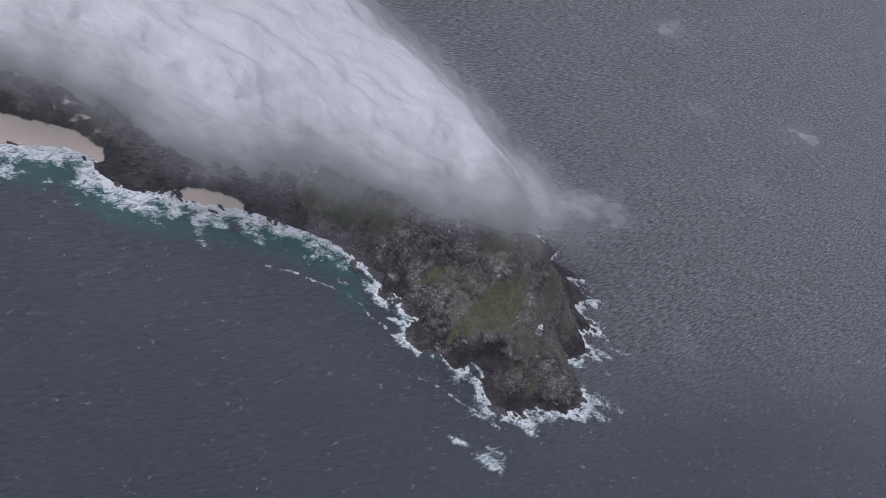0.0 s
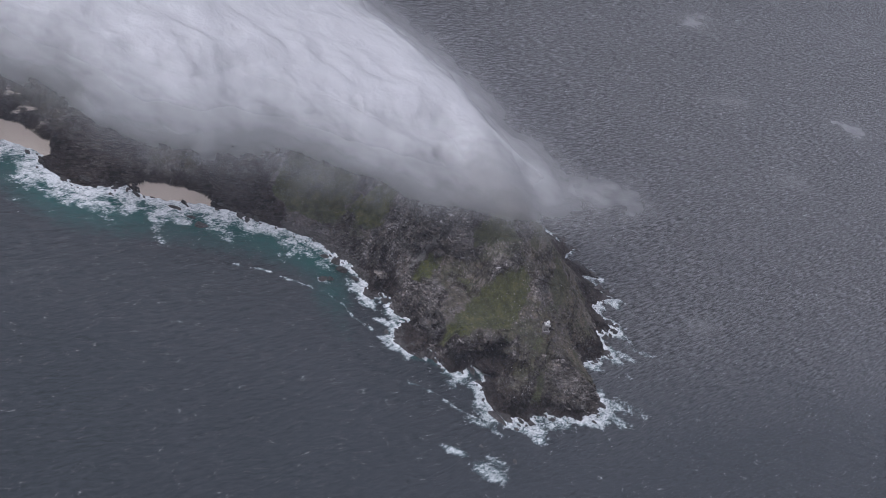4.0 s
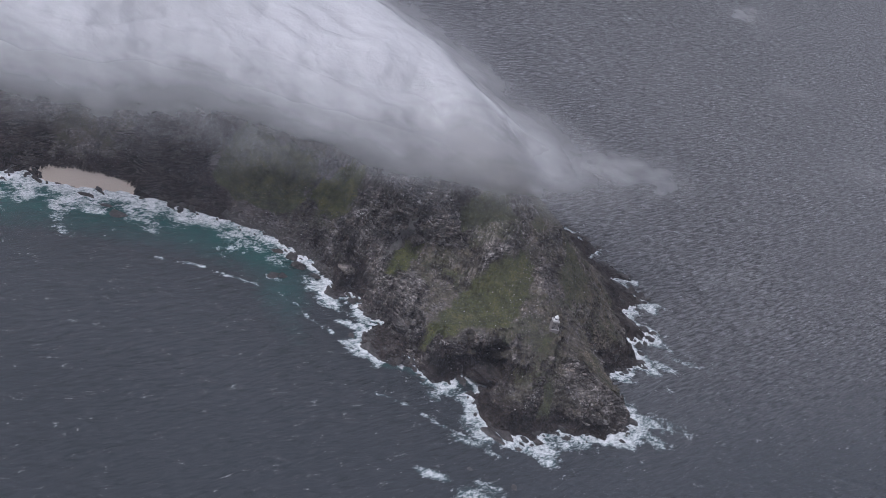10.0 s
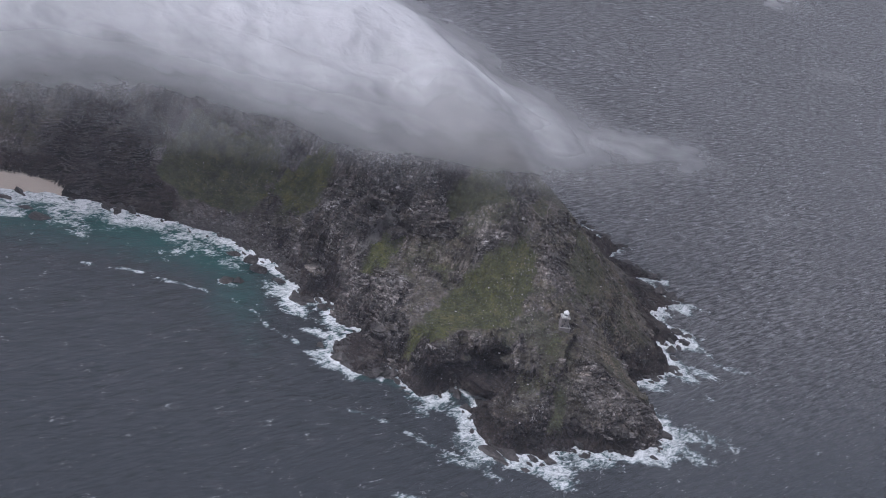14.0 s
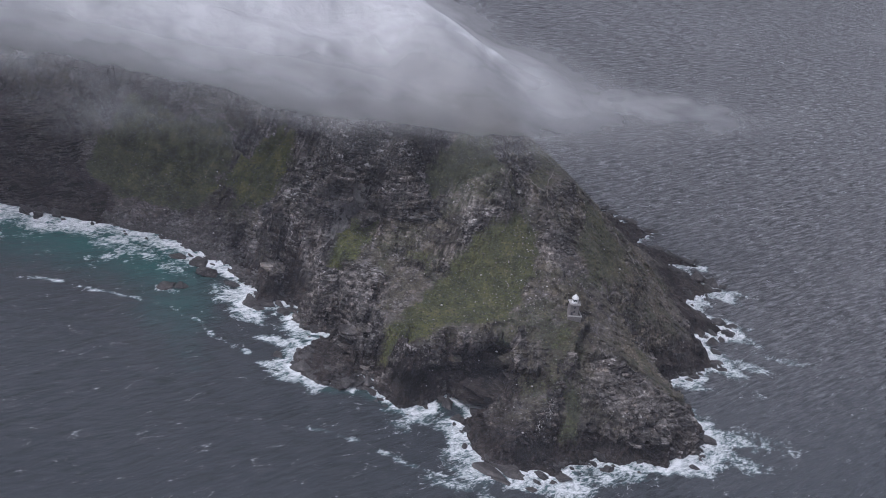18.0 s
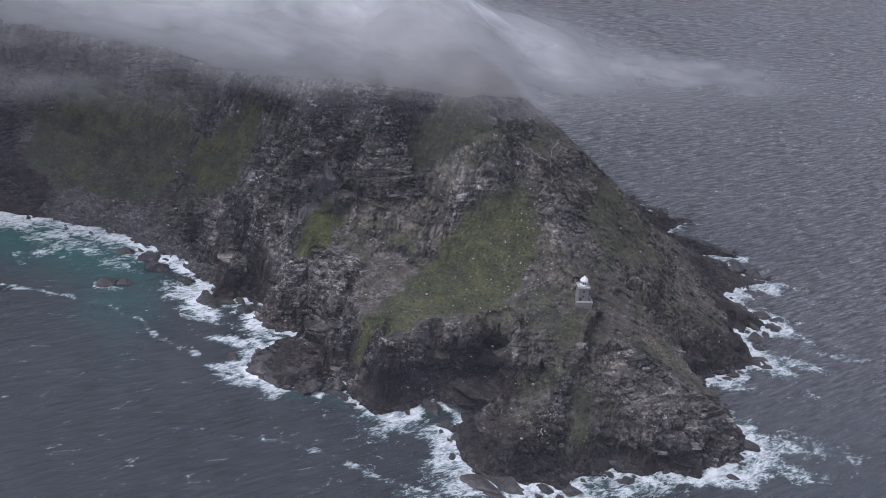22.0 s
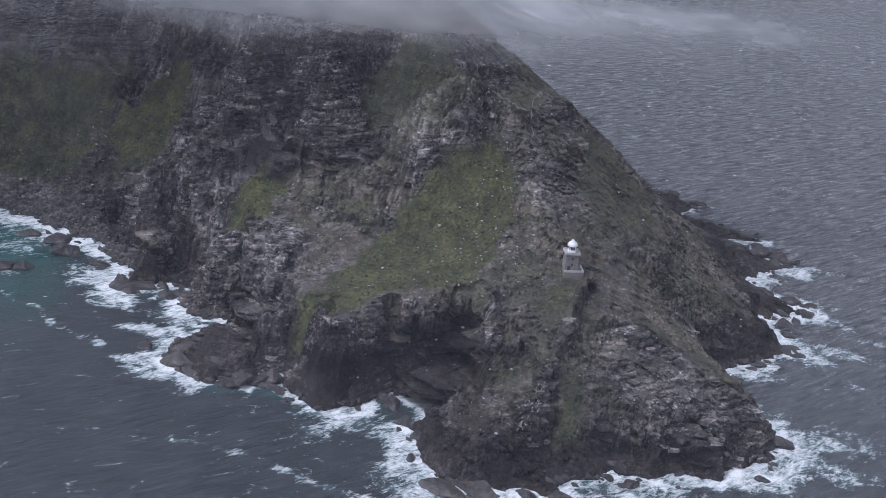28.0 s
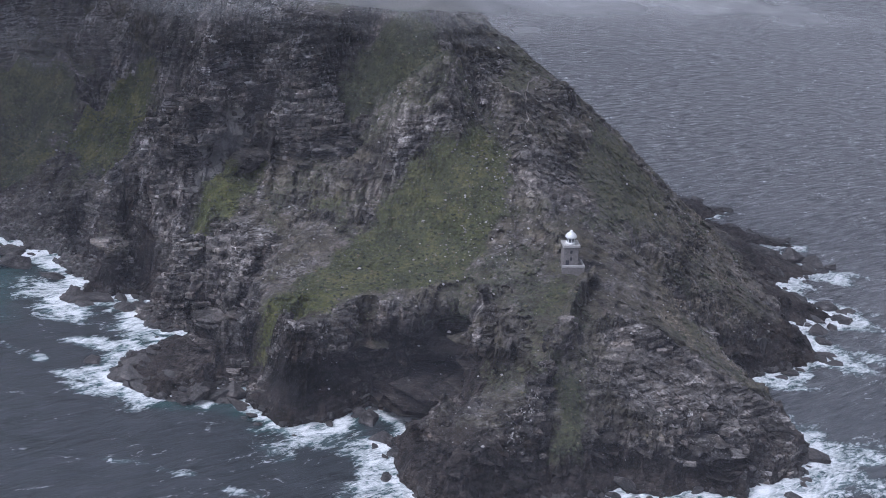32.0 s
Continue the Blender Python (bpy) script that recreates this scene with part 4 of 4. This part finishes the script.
# ---------------------------------------------------------------- things
def part(name, bm, mat, parent=None, label=""):
    me = bpy.data.meshes.new(name)
    bm.to_mesh(me)
    bm.free()
    me.materials.append(mat)
    ob = new(name, me)
    if parent:
        ob.parent = parent
    if label:
        tagged(ob, label)
    return ob


def box(bm, sx, sy, sz, x=0, y=0, z=0, bev=0.0, taper=1.0):
    """A block standing on z."""
    g = bmesh.ops.create_cube(bm, size=1)
    for v in g["verts"]:
        f = taper if v.co.z > 0 else 1
        v.co = Vector((v.co.x * sx * f + x, v.co.y * sy * f + y, (v.co.z + 0.5) * sz + z))
    if bev:
        ed = list({e for v in g["verts"] for e in v.link_edges})
        bmesh.ops.bevel(bm, geom=ed, offset=bev, segments=2, affect="EDGES")


def lathe(bm, profile, n=24, x=0, y=0):
    """A turned solid from (radius, height) pairs."""
    rings = []
    for r, z in profile:
        rings.append([bm.verts.new((x + r * math.cos(2 * math.pi * k / n), y + r * math.sin(2 * math.pi * k / n), z)) for k in range(n)])
    for a, b in zip(rings[:-1], rings[1:]):
        for k in range(n):
            bm.faces.new((a[k], a[(k + 1) % n], b[(k + 1) % n], b[k]))
    bm.faces.new(list(reversed(rings[0])))
    bm.faces.new(rings[-1])
    for fc in bm.faces:
        fc.smooth = True


def build_lighthouse(x, y, z, turn):
    stone = plain("weathered_grey_stone", (0.17, 0.155, 0.148), 0.85, 0, 0.4, 1.6)
    white = plain("white_painted_metal", (0.66, 0.66, 0.65), 0.5, 0, 0.12, 4)
    dark = plain("dark_opening", (0.03, 0.03, 0.035), 0.5)
    pale = plain("pale_rendered_parapet", (0.40, 0.385, 0.37), 0.8, 0, 0.25, 3)
    glass, gnt, gb = material("lantern_glass")
    gb.inputs["Base Color"].default_value = (0.25, 0.28, 0.30, 1)
    gb.inputs["Roughness"].default_value, gb.inputs["Transmission Weight"].default_value = 0.08, 0.7
    root = tagged(new("lighthouse"), "small square grey stone lighthouse with a white domed lantern", "lighthouse")
    root.matrix_basis = pose(x, y, z, 0, -6, turn) @ Matrix.Diagonal((0.92, 0.92, 0.92, 1))
    bm = bmesh.new(); box(bm, 6.0, 5.0, 2.4, 0.8, 0, -2.0, 0.08)
    terrace = part("terrace", bm, stone, root, "rough stone terrace under the tower")
    for sx, sy, px, py in ((6.0, 0.3, 0.8, -2.35), (0.3, 4.4, 3.65, 0)):
        bm = bmesh.new(); box(bm, sx, sy, 0.6, px, py, 0.4, 0.04)
        part("parapet_wall", bm, pale, root, "pale low terrace wall")
    bm = bmesh.new(); box(bm, 4.0, 4.0, 5.4, 0, 0, 0.4, 0.06, 0.95)
    tower = part("tower", bm, stone, root, "square grey stone tower")
    for k, zz in enumerate((2.2, 4.1)):
        bm = bmesh.new(); box(bm, 0.6, 0.12, 0.9, 0.0, -1.98 + 0.04 * k, zz, 0.02)
        part("window", bm, dark, tower, "small dark window")
    bm = bmesh.new(); box(bm, 0.9, 0.12, 1.9, -0.9, -2.02, 0.4, 0.02)
    part("door", bm, dark, tower, "dark door")
    bm = bmesh.new(); box(bm, 4.5, 4.5, 0.28, 0, 0, 5.8, 0.05)
    gallery = part("gallery", bm, pale, root, "pale gallery slab")
    for a in range(4):
        bm = bmesh.new(); box(bm, 4.5, 0.2, 0.42, 0, -2.15, 6.08, 0.03)
        w = part("parapet", bm, pale, gallery, "pale gallery parapet")
        w.matrix_basis = pose(0, 0, 0, 0, 0, 90 * a)
    bm = bmesh.new(); lathe(bm, [(1.3, 6.05), (1.3, 6.75), (1.1, 6.8)], 20)
    part("lantern_base", bm, white, root)
    bm = bmesh.new(); lathe(bm, [(0.95, 6.7), (0.95, 8.3)], 12)
    part("lantern_glass", bm, glass, root, "greyish lantern glass")
    for a in range(8):
        bm = bmesh.new(); box(bm, 0.1, 0.1, 1.6, 1.0, 0, 6.7, 0.01)
        w = part("glazing_bar", bm, white, root)
        w.matrix_basis = pose(0, 0, 0, 0, 0, 45 * a)
    bm = bmesh.new(); lathe(bm, [(1.5, 8.1), (1.52, 8.25), (1.42, 8.6), (1.12, 9.05), (0.68, 9.4), (0.46, 9.5), (0.44, 9.85), (0.25, 9.98), (0.05, 10.02)], 24)
    part("dome", bm, white, root, "white ribbed dome with a ball vent")


build_lighthouse(-0.6, -2.6, 34.7, 6)


def rock_mesh(seed, flat):
    bm = bmesh.new()
    bmesh.ops.create_icosphere(bm, subdivisions=3, radius=1)
    off = Vector((seed * 7.3, seed * 3.1, seed * 1.7))
    r = random.Random(seed * 31)
    cuts = [(Vector((r.gauss(0, 1), r.gauss(0, 1), r.gauss(0.25, 0.8))).normalized(), r.uniform(0.34, 0.62)) for _ in range(10)]
    for v in bm.verts:
        n = v.co.normalized()
        r = 1 + 0.5 * noise.noise(n * 1.3 + off) + 0.16 * noise.noise(n * 3.1 + off) + 0.07 * noise.noise(n * 7 + off)
        c = n * r
        for ax in cuts:
            k = c.dot(ax[0])
            if k > ax[1]:
                c -= ax[0] * (k - ax[1]) * 0.92
        v.co = Vector((c.x, c.y, c.z * flat)) * 1.6 + n * 0.10 * noise.noise(n * 5 + off)
    for fc in bm.faces:
        fc.smooth = False
    me = bpy.data.meshes.new("boulder")
    bm.to_mesh(me)
    bm.free()
    me.materials.append(BOULDER)
    return me


ROCKS = [rock_mesh(s, fl) for s, fl in ((1, 0.75), (2, 0.6), (3, 0.85), (4, 0.5), (5, 0.7), (6, 0.9), (7, 0.55), (8, 0.65))]
LABEL_SURF = "dark wet boulder standing in white surf"


def boulder(x, y, z, sx, sy, sz, turn, k, label=LABEL_SURF):
    ob = new("boulder", ROCKS[k % len(ROCKS)])
    ob.matrix_basis = pose(x, y, z, 0, 0, turn) @ Matrix.Diagonal((sx, sy, sz, 1))
    tagged(ob, label, "boulder", "boulders along the shore")
    return ob


# the boulders that stand out
for x, y, sx, sy, sz, turn, k in ((-249, 28, 4.2, 2.4, 2.0, 20, 0), (-256, 34, 3.4, 1.5, 1.2, 10, 1), (-268, 38, 5.0, 1.6, 1.2, 12, 3), (-158, 16, 4.4, 2.4, 2.0, 30, 2), (-152, 19, 2.6, 1.8, 1.6, 60, 4),
                                  (-143, 34, 3.2, 2.8, 2.8, 0, 5), (-148, 41, 5.2, 2.4, 2.0, 25, 6), (-155, 44, 3.4, 2.2, 1.8, 5, 1), (-101, -27, 4.4, 2.4, 3.4, -35, 2), (-95, -31, 3.0, 2.0, 2.2, -20, 0),
                                  (-83, -30, 2.6, 2.4, 3.4, 10, 5), (-106, 18, 2.4, 1.6, 1.3, 0, 3), (-102, 10, 2.0, 1.5, 1.6, 40, 4), (-98, 7, 2.4, 1.8, 1.9, 80, 0), (-111, -20, 2.6, 1.4, 1.0, 30, 6),
                                  (87, 46, 2.8, 1.6, 1.2, 10, 1), (86, 52, 3.4, 1.4, 0.9, 15, 3), (102, 92, 3.0, 1.4, 0.9, 0, 6), (98, 84, 2.6, 1.6, 1.2, 30, 4), (61, 38, 3.0, 2.8, 7.0, 10, 5),
                                  (66, 42, 2.6, 2.2, 6.0, 40, 2), (-119, 18, 7.5, 2.6, 2.6, 28, 3), (66, 194, 5, 1.6, 1.4, 10, 3), (74, 181, 6.5, 1.5, 1.3, -5, 1), (60, 199, 3, 1.5, 1.2, 20, 4), (90, 158, 10, 1.7, 2.2, -9, 3), (76, 161, 5, 2.2, 2.8, -5, 6), (84, 137, 5.5, 2.6, 4.2, 5, 0), (93, 135, 4.4, 2.4, 4.6, -10, 2), (101, 134, 3.6, 2.0, 3.2, 0, 4), (107, 134, 1.8, 1.2, 1.4, 20, 5), (86, 95, 5.2, 2.6, 3.0, -12, 1), (94, 92, 4.2, 1.9, 2.4, -18, 6), (100, 90, 2.2, 1.2, 1.2, -20, 3), (69, 190, 3.6, 2.0, 2.6, 15, 2), (79, 186, 3.0, 1.4, 1.4, -10, 5), (56, 203, 2.0, 1.2, 1.4, 30, 5), (-91, -26, 3.6, 2.6, 3.2, -60, 1), (-99, -20, 3.6, 2.8, 3.0, 15, 4), (-76, -29, 2.8, 2.4, 3.6, -15, 2), (-88, -16, 4.2, 3.0, 3.0, 40, 6), (-30, -72, 5.0, 2.4, 2.2, -25, 0), (-22, -70, 4.6, 2.6, 2.6, -10, 4), (-26, -76, 4.5, 1.3, 0.9, -20, 3), (-16, -78, 2.6, 1.0, 0.7, -10, 6), (-36, -47, 2.2, 1.6, 1.5, 0, 0), (-40, -40, 2.6, 1.8, 1.5, 30, 4),
                                  (-39, -58, 1.8, 1.2, 1.2, 60, 2), (68, 30, 1.8, 1.2, 0.9, 0, 1), (56, 22, 2.0, 1.4, 1.0, 20, 4), (-22, -112, 2.2, 1.6, 0.7, 15, 6), (-46, -107, 1.6, 1.2, 0.5, 40, 3)):
    boulder(x, y, 0.25 * sz, sx, sy, sz, turn, k)

rng = random.Random(11)
coast_all = beach_coast[4:] + west_coast + tip_coast + east_coast[:17]
for n in range(300):
    i = rng.randrange(len(coast_all) - 1)
    (ax, ay), (bx, by) = coast_all[i], coast_all[i + 1]
    t = rng.random()
    nx, ny = by - ay, ax - bx
    ln = math.hypot(nx, ny) + 1e-6
    o = rng.gauss(0.4, 3.0)
    x, y = ax + t * (bx - ax) + nx / ln * o, ay + t * (by - ay) + ny / ln * o
    s = rng.choice((0.5, 0.6, 0.8, 0.8, 1.0, 1.3, 1.8, 2.2))
    z = max(0.0, height_at(x, y))
    if z > 3 or (-290 < x < -252 and z > 0.3) or x < -375:
        continue
    boulder(x, y, z + 0.1 * s, s * rng.uniform(0.9, 1.6), s, s * rng.uniform(0.7, 1.2), rng.uniform(0, 180), n)


# ---------------------------------------------------------------- the footpath along the crest
def build_path(line, width):
    pts = []
    for (ax, ay), (bx, by) in zip(line[:-1], line[1:]):
        n = max(2, int(math.hypot(bx - ax, by - ay) / 0.5))
        pts += [(ax + (bx - ax) * k / n, ay + (by - ay) * k / n) for k in range(n)]
    pts.append(line[-1])
    bm = bmesh.new()
    rows = []
    for k, (x, y) in enumerate(pts):
        (px, py), (qx, qy) = pts[max(0, k - 1)], pts[min(len(pts) - 1, k + 1)]
        dx, dy = qx - px, qy - py
        ln = math.hypot(dx, dy) + 1e-6
        wob = 0.4 * noise.noise(Vector((k * 0.23, 3.1, 0)))
        row = []
        for side in (-1, -0.4, 0.4, 1):
            vx, vy = x - dy / ln * (width * side + wob), y + dx / ln * (width * side + wob)
            row.append(bm.verts.new((vx, vy, height_at(vx, vy) + (0.32 if abs(side) < 0.5 else 0.05))))
        rows.append(row)
    for a, b in zip(rows[:-1], rows[1:]):
        for c in range(3):
            bm.faces.new((a[c], a[c + 1], b[c + 1], b[c]))
    return tagged(part("footpath", bm, PATH_MAT), "narrow worn footpath of pale gravel on the crest", "footpath", kind="structure")


PATH_MAT = plain("pale_gravel", (0.17, 0.15, 0.13), 0.95, 0, 0.35, 2.0)
build_path([(-34, 35.5), (-30, 46), (-27, 54), (-21, 54.5), (-16.8, 46), (-13.9, 46.3)], 0.16)
build_path([(-8.8, 68), (-10.9, 60), (-12.7, 55), (-13.6, 48), (-13.1, 43.7), (-12.1, 42), (-14.9, 33)], 0.16)

# ---------------------------------------------------------------- scrub and loose stones on the slopes
def scatter(name, spots, sizes, flat, mat, label, category, rough):
    """Many small low-poly lumps as one mesh."""
    bm = bmesh.new()
    bmesh.ops.create_icosphere(bm, subdivisions=1, radius=1)
    base = np.array([v.co[:] for v in bm.verts])
    tri = np.array([[v.index for v in f.verts] for f in bm.faces])
    bm.free()
    r = np.random.RandomState(5)
    n = len(spots)
    co = base[None] * (1 + rough * (r.rand(n, len(base), 1) - 0.5))
    co = co * (sizes[:, None, None] * (0.8 + 0.5 * r.rand(n, 1, 3))) * np.array([1, 1, flat])
    co = co + np.array(spots)[:, None, :]
    faces = tri[None] + (np.arange(n) * len(base))[:, None, None]
    me = bpy.data.meshes.new(name)
    me.from_pydata(co.reshape(-1, 3).tolist(), [], faces.reshape(-1, 3).tolist())
    me.materials.append(mat)
    return tagged(new(name, me), label, category, kind="stuff")


def pick(count, seed, test):
    r = np.random.RandomState(seed)
    out = []
    while len(out) < count:
        x, y = r.uniform(-190, 75), r.uniform(-60, 100)
        i, j = int(np.searchsorted(GX, x)), int(np.searchsorted(GY, y))
        if test(i, j, r.rand()):
            out.append((x, y, GZ[j, i]))
    return out


def make_scrub():
    m, nt, b = material("dark_scrub_leaves")
    rnd = nt.nodes.new("ShaderNodeNewGeometry").outputs["Random Per Island"]
    col = ramp(nt, rnd, [(0.0, (0.018, 0.024, 0.014)), (0.5, (0.045, 0.052, 0.026)), (0.8, (0.075, 0.072, 0.036)), (1.0, (0.12, 0.105, 0.06))])
    f = noise_tex(nt, coords(nt), 6.0, 3.0)
    nt.links.new(mix(nt, 0.6, col, ramp(nt, f, [(0.3, 0.4), (0.7, 1.5)]), "MULTIPLY"), b.inputs["Base Color"])
    b.inputs["Roughness"].default_value = 0.9
    return m


def make_stone(name="pale_loose_stone", k=1.0):
    m, nt, b = material(name)
    rnd = nt.nodes.new("ShaderNodeNewGeometry").outputs["Random Per Island"]
    col = ramp(nt, rnd, [(0.0, (0.07 * k, 0.064 * k, 0.060 * k)), (0.7, (0.19 * k, 0.175 * k, 0.165 * k)), (1.0, (0.36 * k, 0.34 * k, 0.32 * k))])
    nt.links.new(col, b.inputs["Base Color"])
    b.inputs["Roughness"].default_value = 0.9
    return m


bush_spots = pick(9000, 3, lambda i, j, u: GV[j, i] > 0.35 + 0.4 * u and GZ[j, i] > 5)
scatter("scrub", bush_spots, 0.14 + 0.34 * np.random.RandomState(8).rand(9000) ** 2.5, 0.65, make_scrub(), "low dark green scrub bushes on the rocky slopes", "scrub", 0.6)
stone_spots = pick(2600, 4, lambda i, j, u: GZ[j, i] > 6 and (GV[j, i] > 0.5) == (u < 0.35))
scatter("loose_stones", stone_spots, 0.12 + 0.30 * np.random.RandomState(9).rand(2600) ** 3, 0.7, make_stone(), "pale loose stones scattered over the slopes", "stones", 0.7)
meadow_spots = pick(420, 16, lambda i, j, u: -34 < GX[i] < -13 and -4 < GY[j] < 33 and u < 0.2 + 0.8 * smooth(-34, -16, GX[i]))
scatter("meadow_stones", meadow_spots, 0.10 + 0.26 * np.random.RandomState(17).rand(420) ** 2.5, 0.7, make_stone("lichen_pale_stone", 1.1), "pale lichen-covered stones strewn over the green slope", "stones", 0.7)
rubble_spots = pick(2600, 6, lambda i, j, u: -186 < GX[i] < -122 and 0.3 < GZ[j, i] < 4.5 * (0.4 + 0.6 * u))
scatter("beach_rubble", rubble_spots, 0.16 + 0.60 * np.random.RandomState(10).rand(2600) ** 3, 0.7, make_stone("brown_rubble", 0.45), "brown boulders piled along the foot of the slope", "stones", 0.8)
shore_spots = pick(900, 12, lambda i, j, u: 0.1 < GZ[j, i] < 0.2 + 1.8 * u)
scatter("shore_stones", shore_spots, 0.3 + 0.9 * np.random.RandomState(13).rand(900) ** 2.5, 0.7, BOULDER, "small dark wet stones along the waterline", "stones", 0.9)

# ---------------------------------------------------------------- blocks of the bedded cliffs
def block_corners(seed):
    """A squared block with uneven corners, long side along x, face towards -y."""
    r = np.random.RandomState(seed)
    base = np.array([(-1, -1, -1), (1, -1, -1), (1, 1, -1), (-1, 1, -1), (-1, -1, 1), (1, -1, 1), (1, 1, 1), (-1, 1, 1)], float)
    return base * (1 + 0.28 * (r.rand(8, 3) - 0.5))


BLOCK_FACES = [(0, 3, 2, 1), (4, 5, 6, 7), (0, 1, 5, 4), (1, 2, 6, 5), (2, 3, 7, 6), (3, 0, 4, 7)]
BLOCK_SHAPES = []
for k in range(6):
    shape = bpy.data.meshes.new("rock_block")
    shape.from_pydata(block_corners(k).tolist(), [], BLOCK_FACES)
    shape.materials.append(BLOCK)
    BLOCK_SHAPES.append(shape)


def lay_blocks(count, alone, seed):
    """Blocks standing proud of the bedded faces; the first ones singly, the rest joined."""
    FX, FY, FB, NX, NY = FACE
    r = np.random.RandomState(seed)
    chance = (FB * (FB > 0.45)).ravel()
    cell = np.outer(np.gradient(GY), np.gradient(GX)).ravel()
    spots = r.choice(chance.size, count, replace=False, p=chance * cell / (chance * cell).sum())
    co, faces = [], []
    for n, c in enumerate(spots):
        j, i = divmod(int(c), FX.shape[1])
        nx, ny = NX[j, i], NY[j, i]
        turn = math.atan2(-nx, ny)
        wide, deep, high = 0.5 + 1.5 * r.rand() ** 1.5, 0.8, 0.22 + 0.42 * r.rand()
        m = pose(FX[j, i] + 0.35 * nx, FY[j, i] + 0.35 * ny, GZ[j, i], 0, -math.degrees(math.atan(DIP * math.cos(turn))), math.degrees(turn)) @ Matrix.Diagonal((wide, deep, high, 1))
        if n < alone:
            ob = new("rock_block", BLOCK_SHAPES[n % 6])
            ob.parent, ob.matrix_basis = HEADLAND, m
        else:
            co += [tuple(m @ Vector(v)) for v in block_corners(n % 17)]
            k = 8 * (n - alone)
            faces += [tuple(k + q for q in f) for f in BLOCK_FACES]
    me = bpy.data.meshes.new("rock_ledges")
    me.from_pydata(co, [], faces)
    me.materials.append(BLOCK)
    rest = new("rock_ledges", me)
    rest.parent = HEADLAND
    tagged(rest, "many small jointed sandstone ledges", kind="stuff")


lay_blocks(3600, 300, 31)
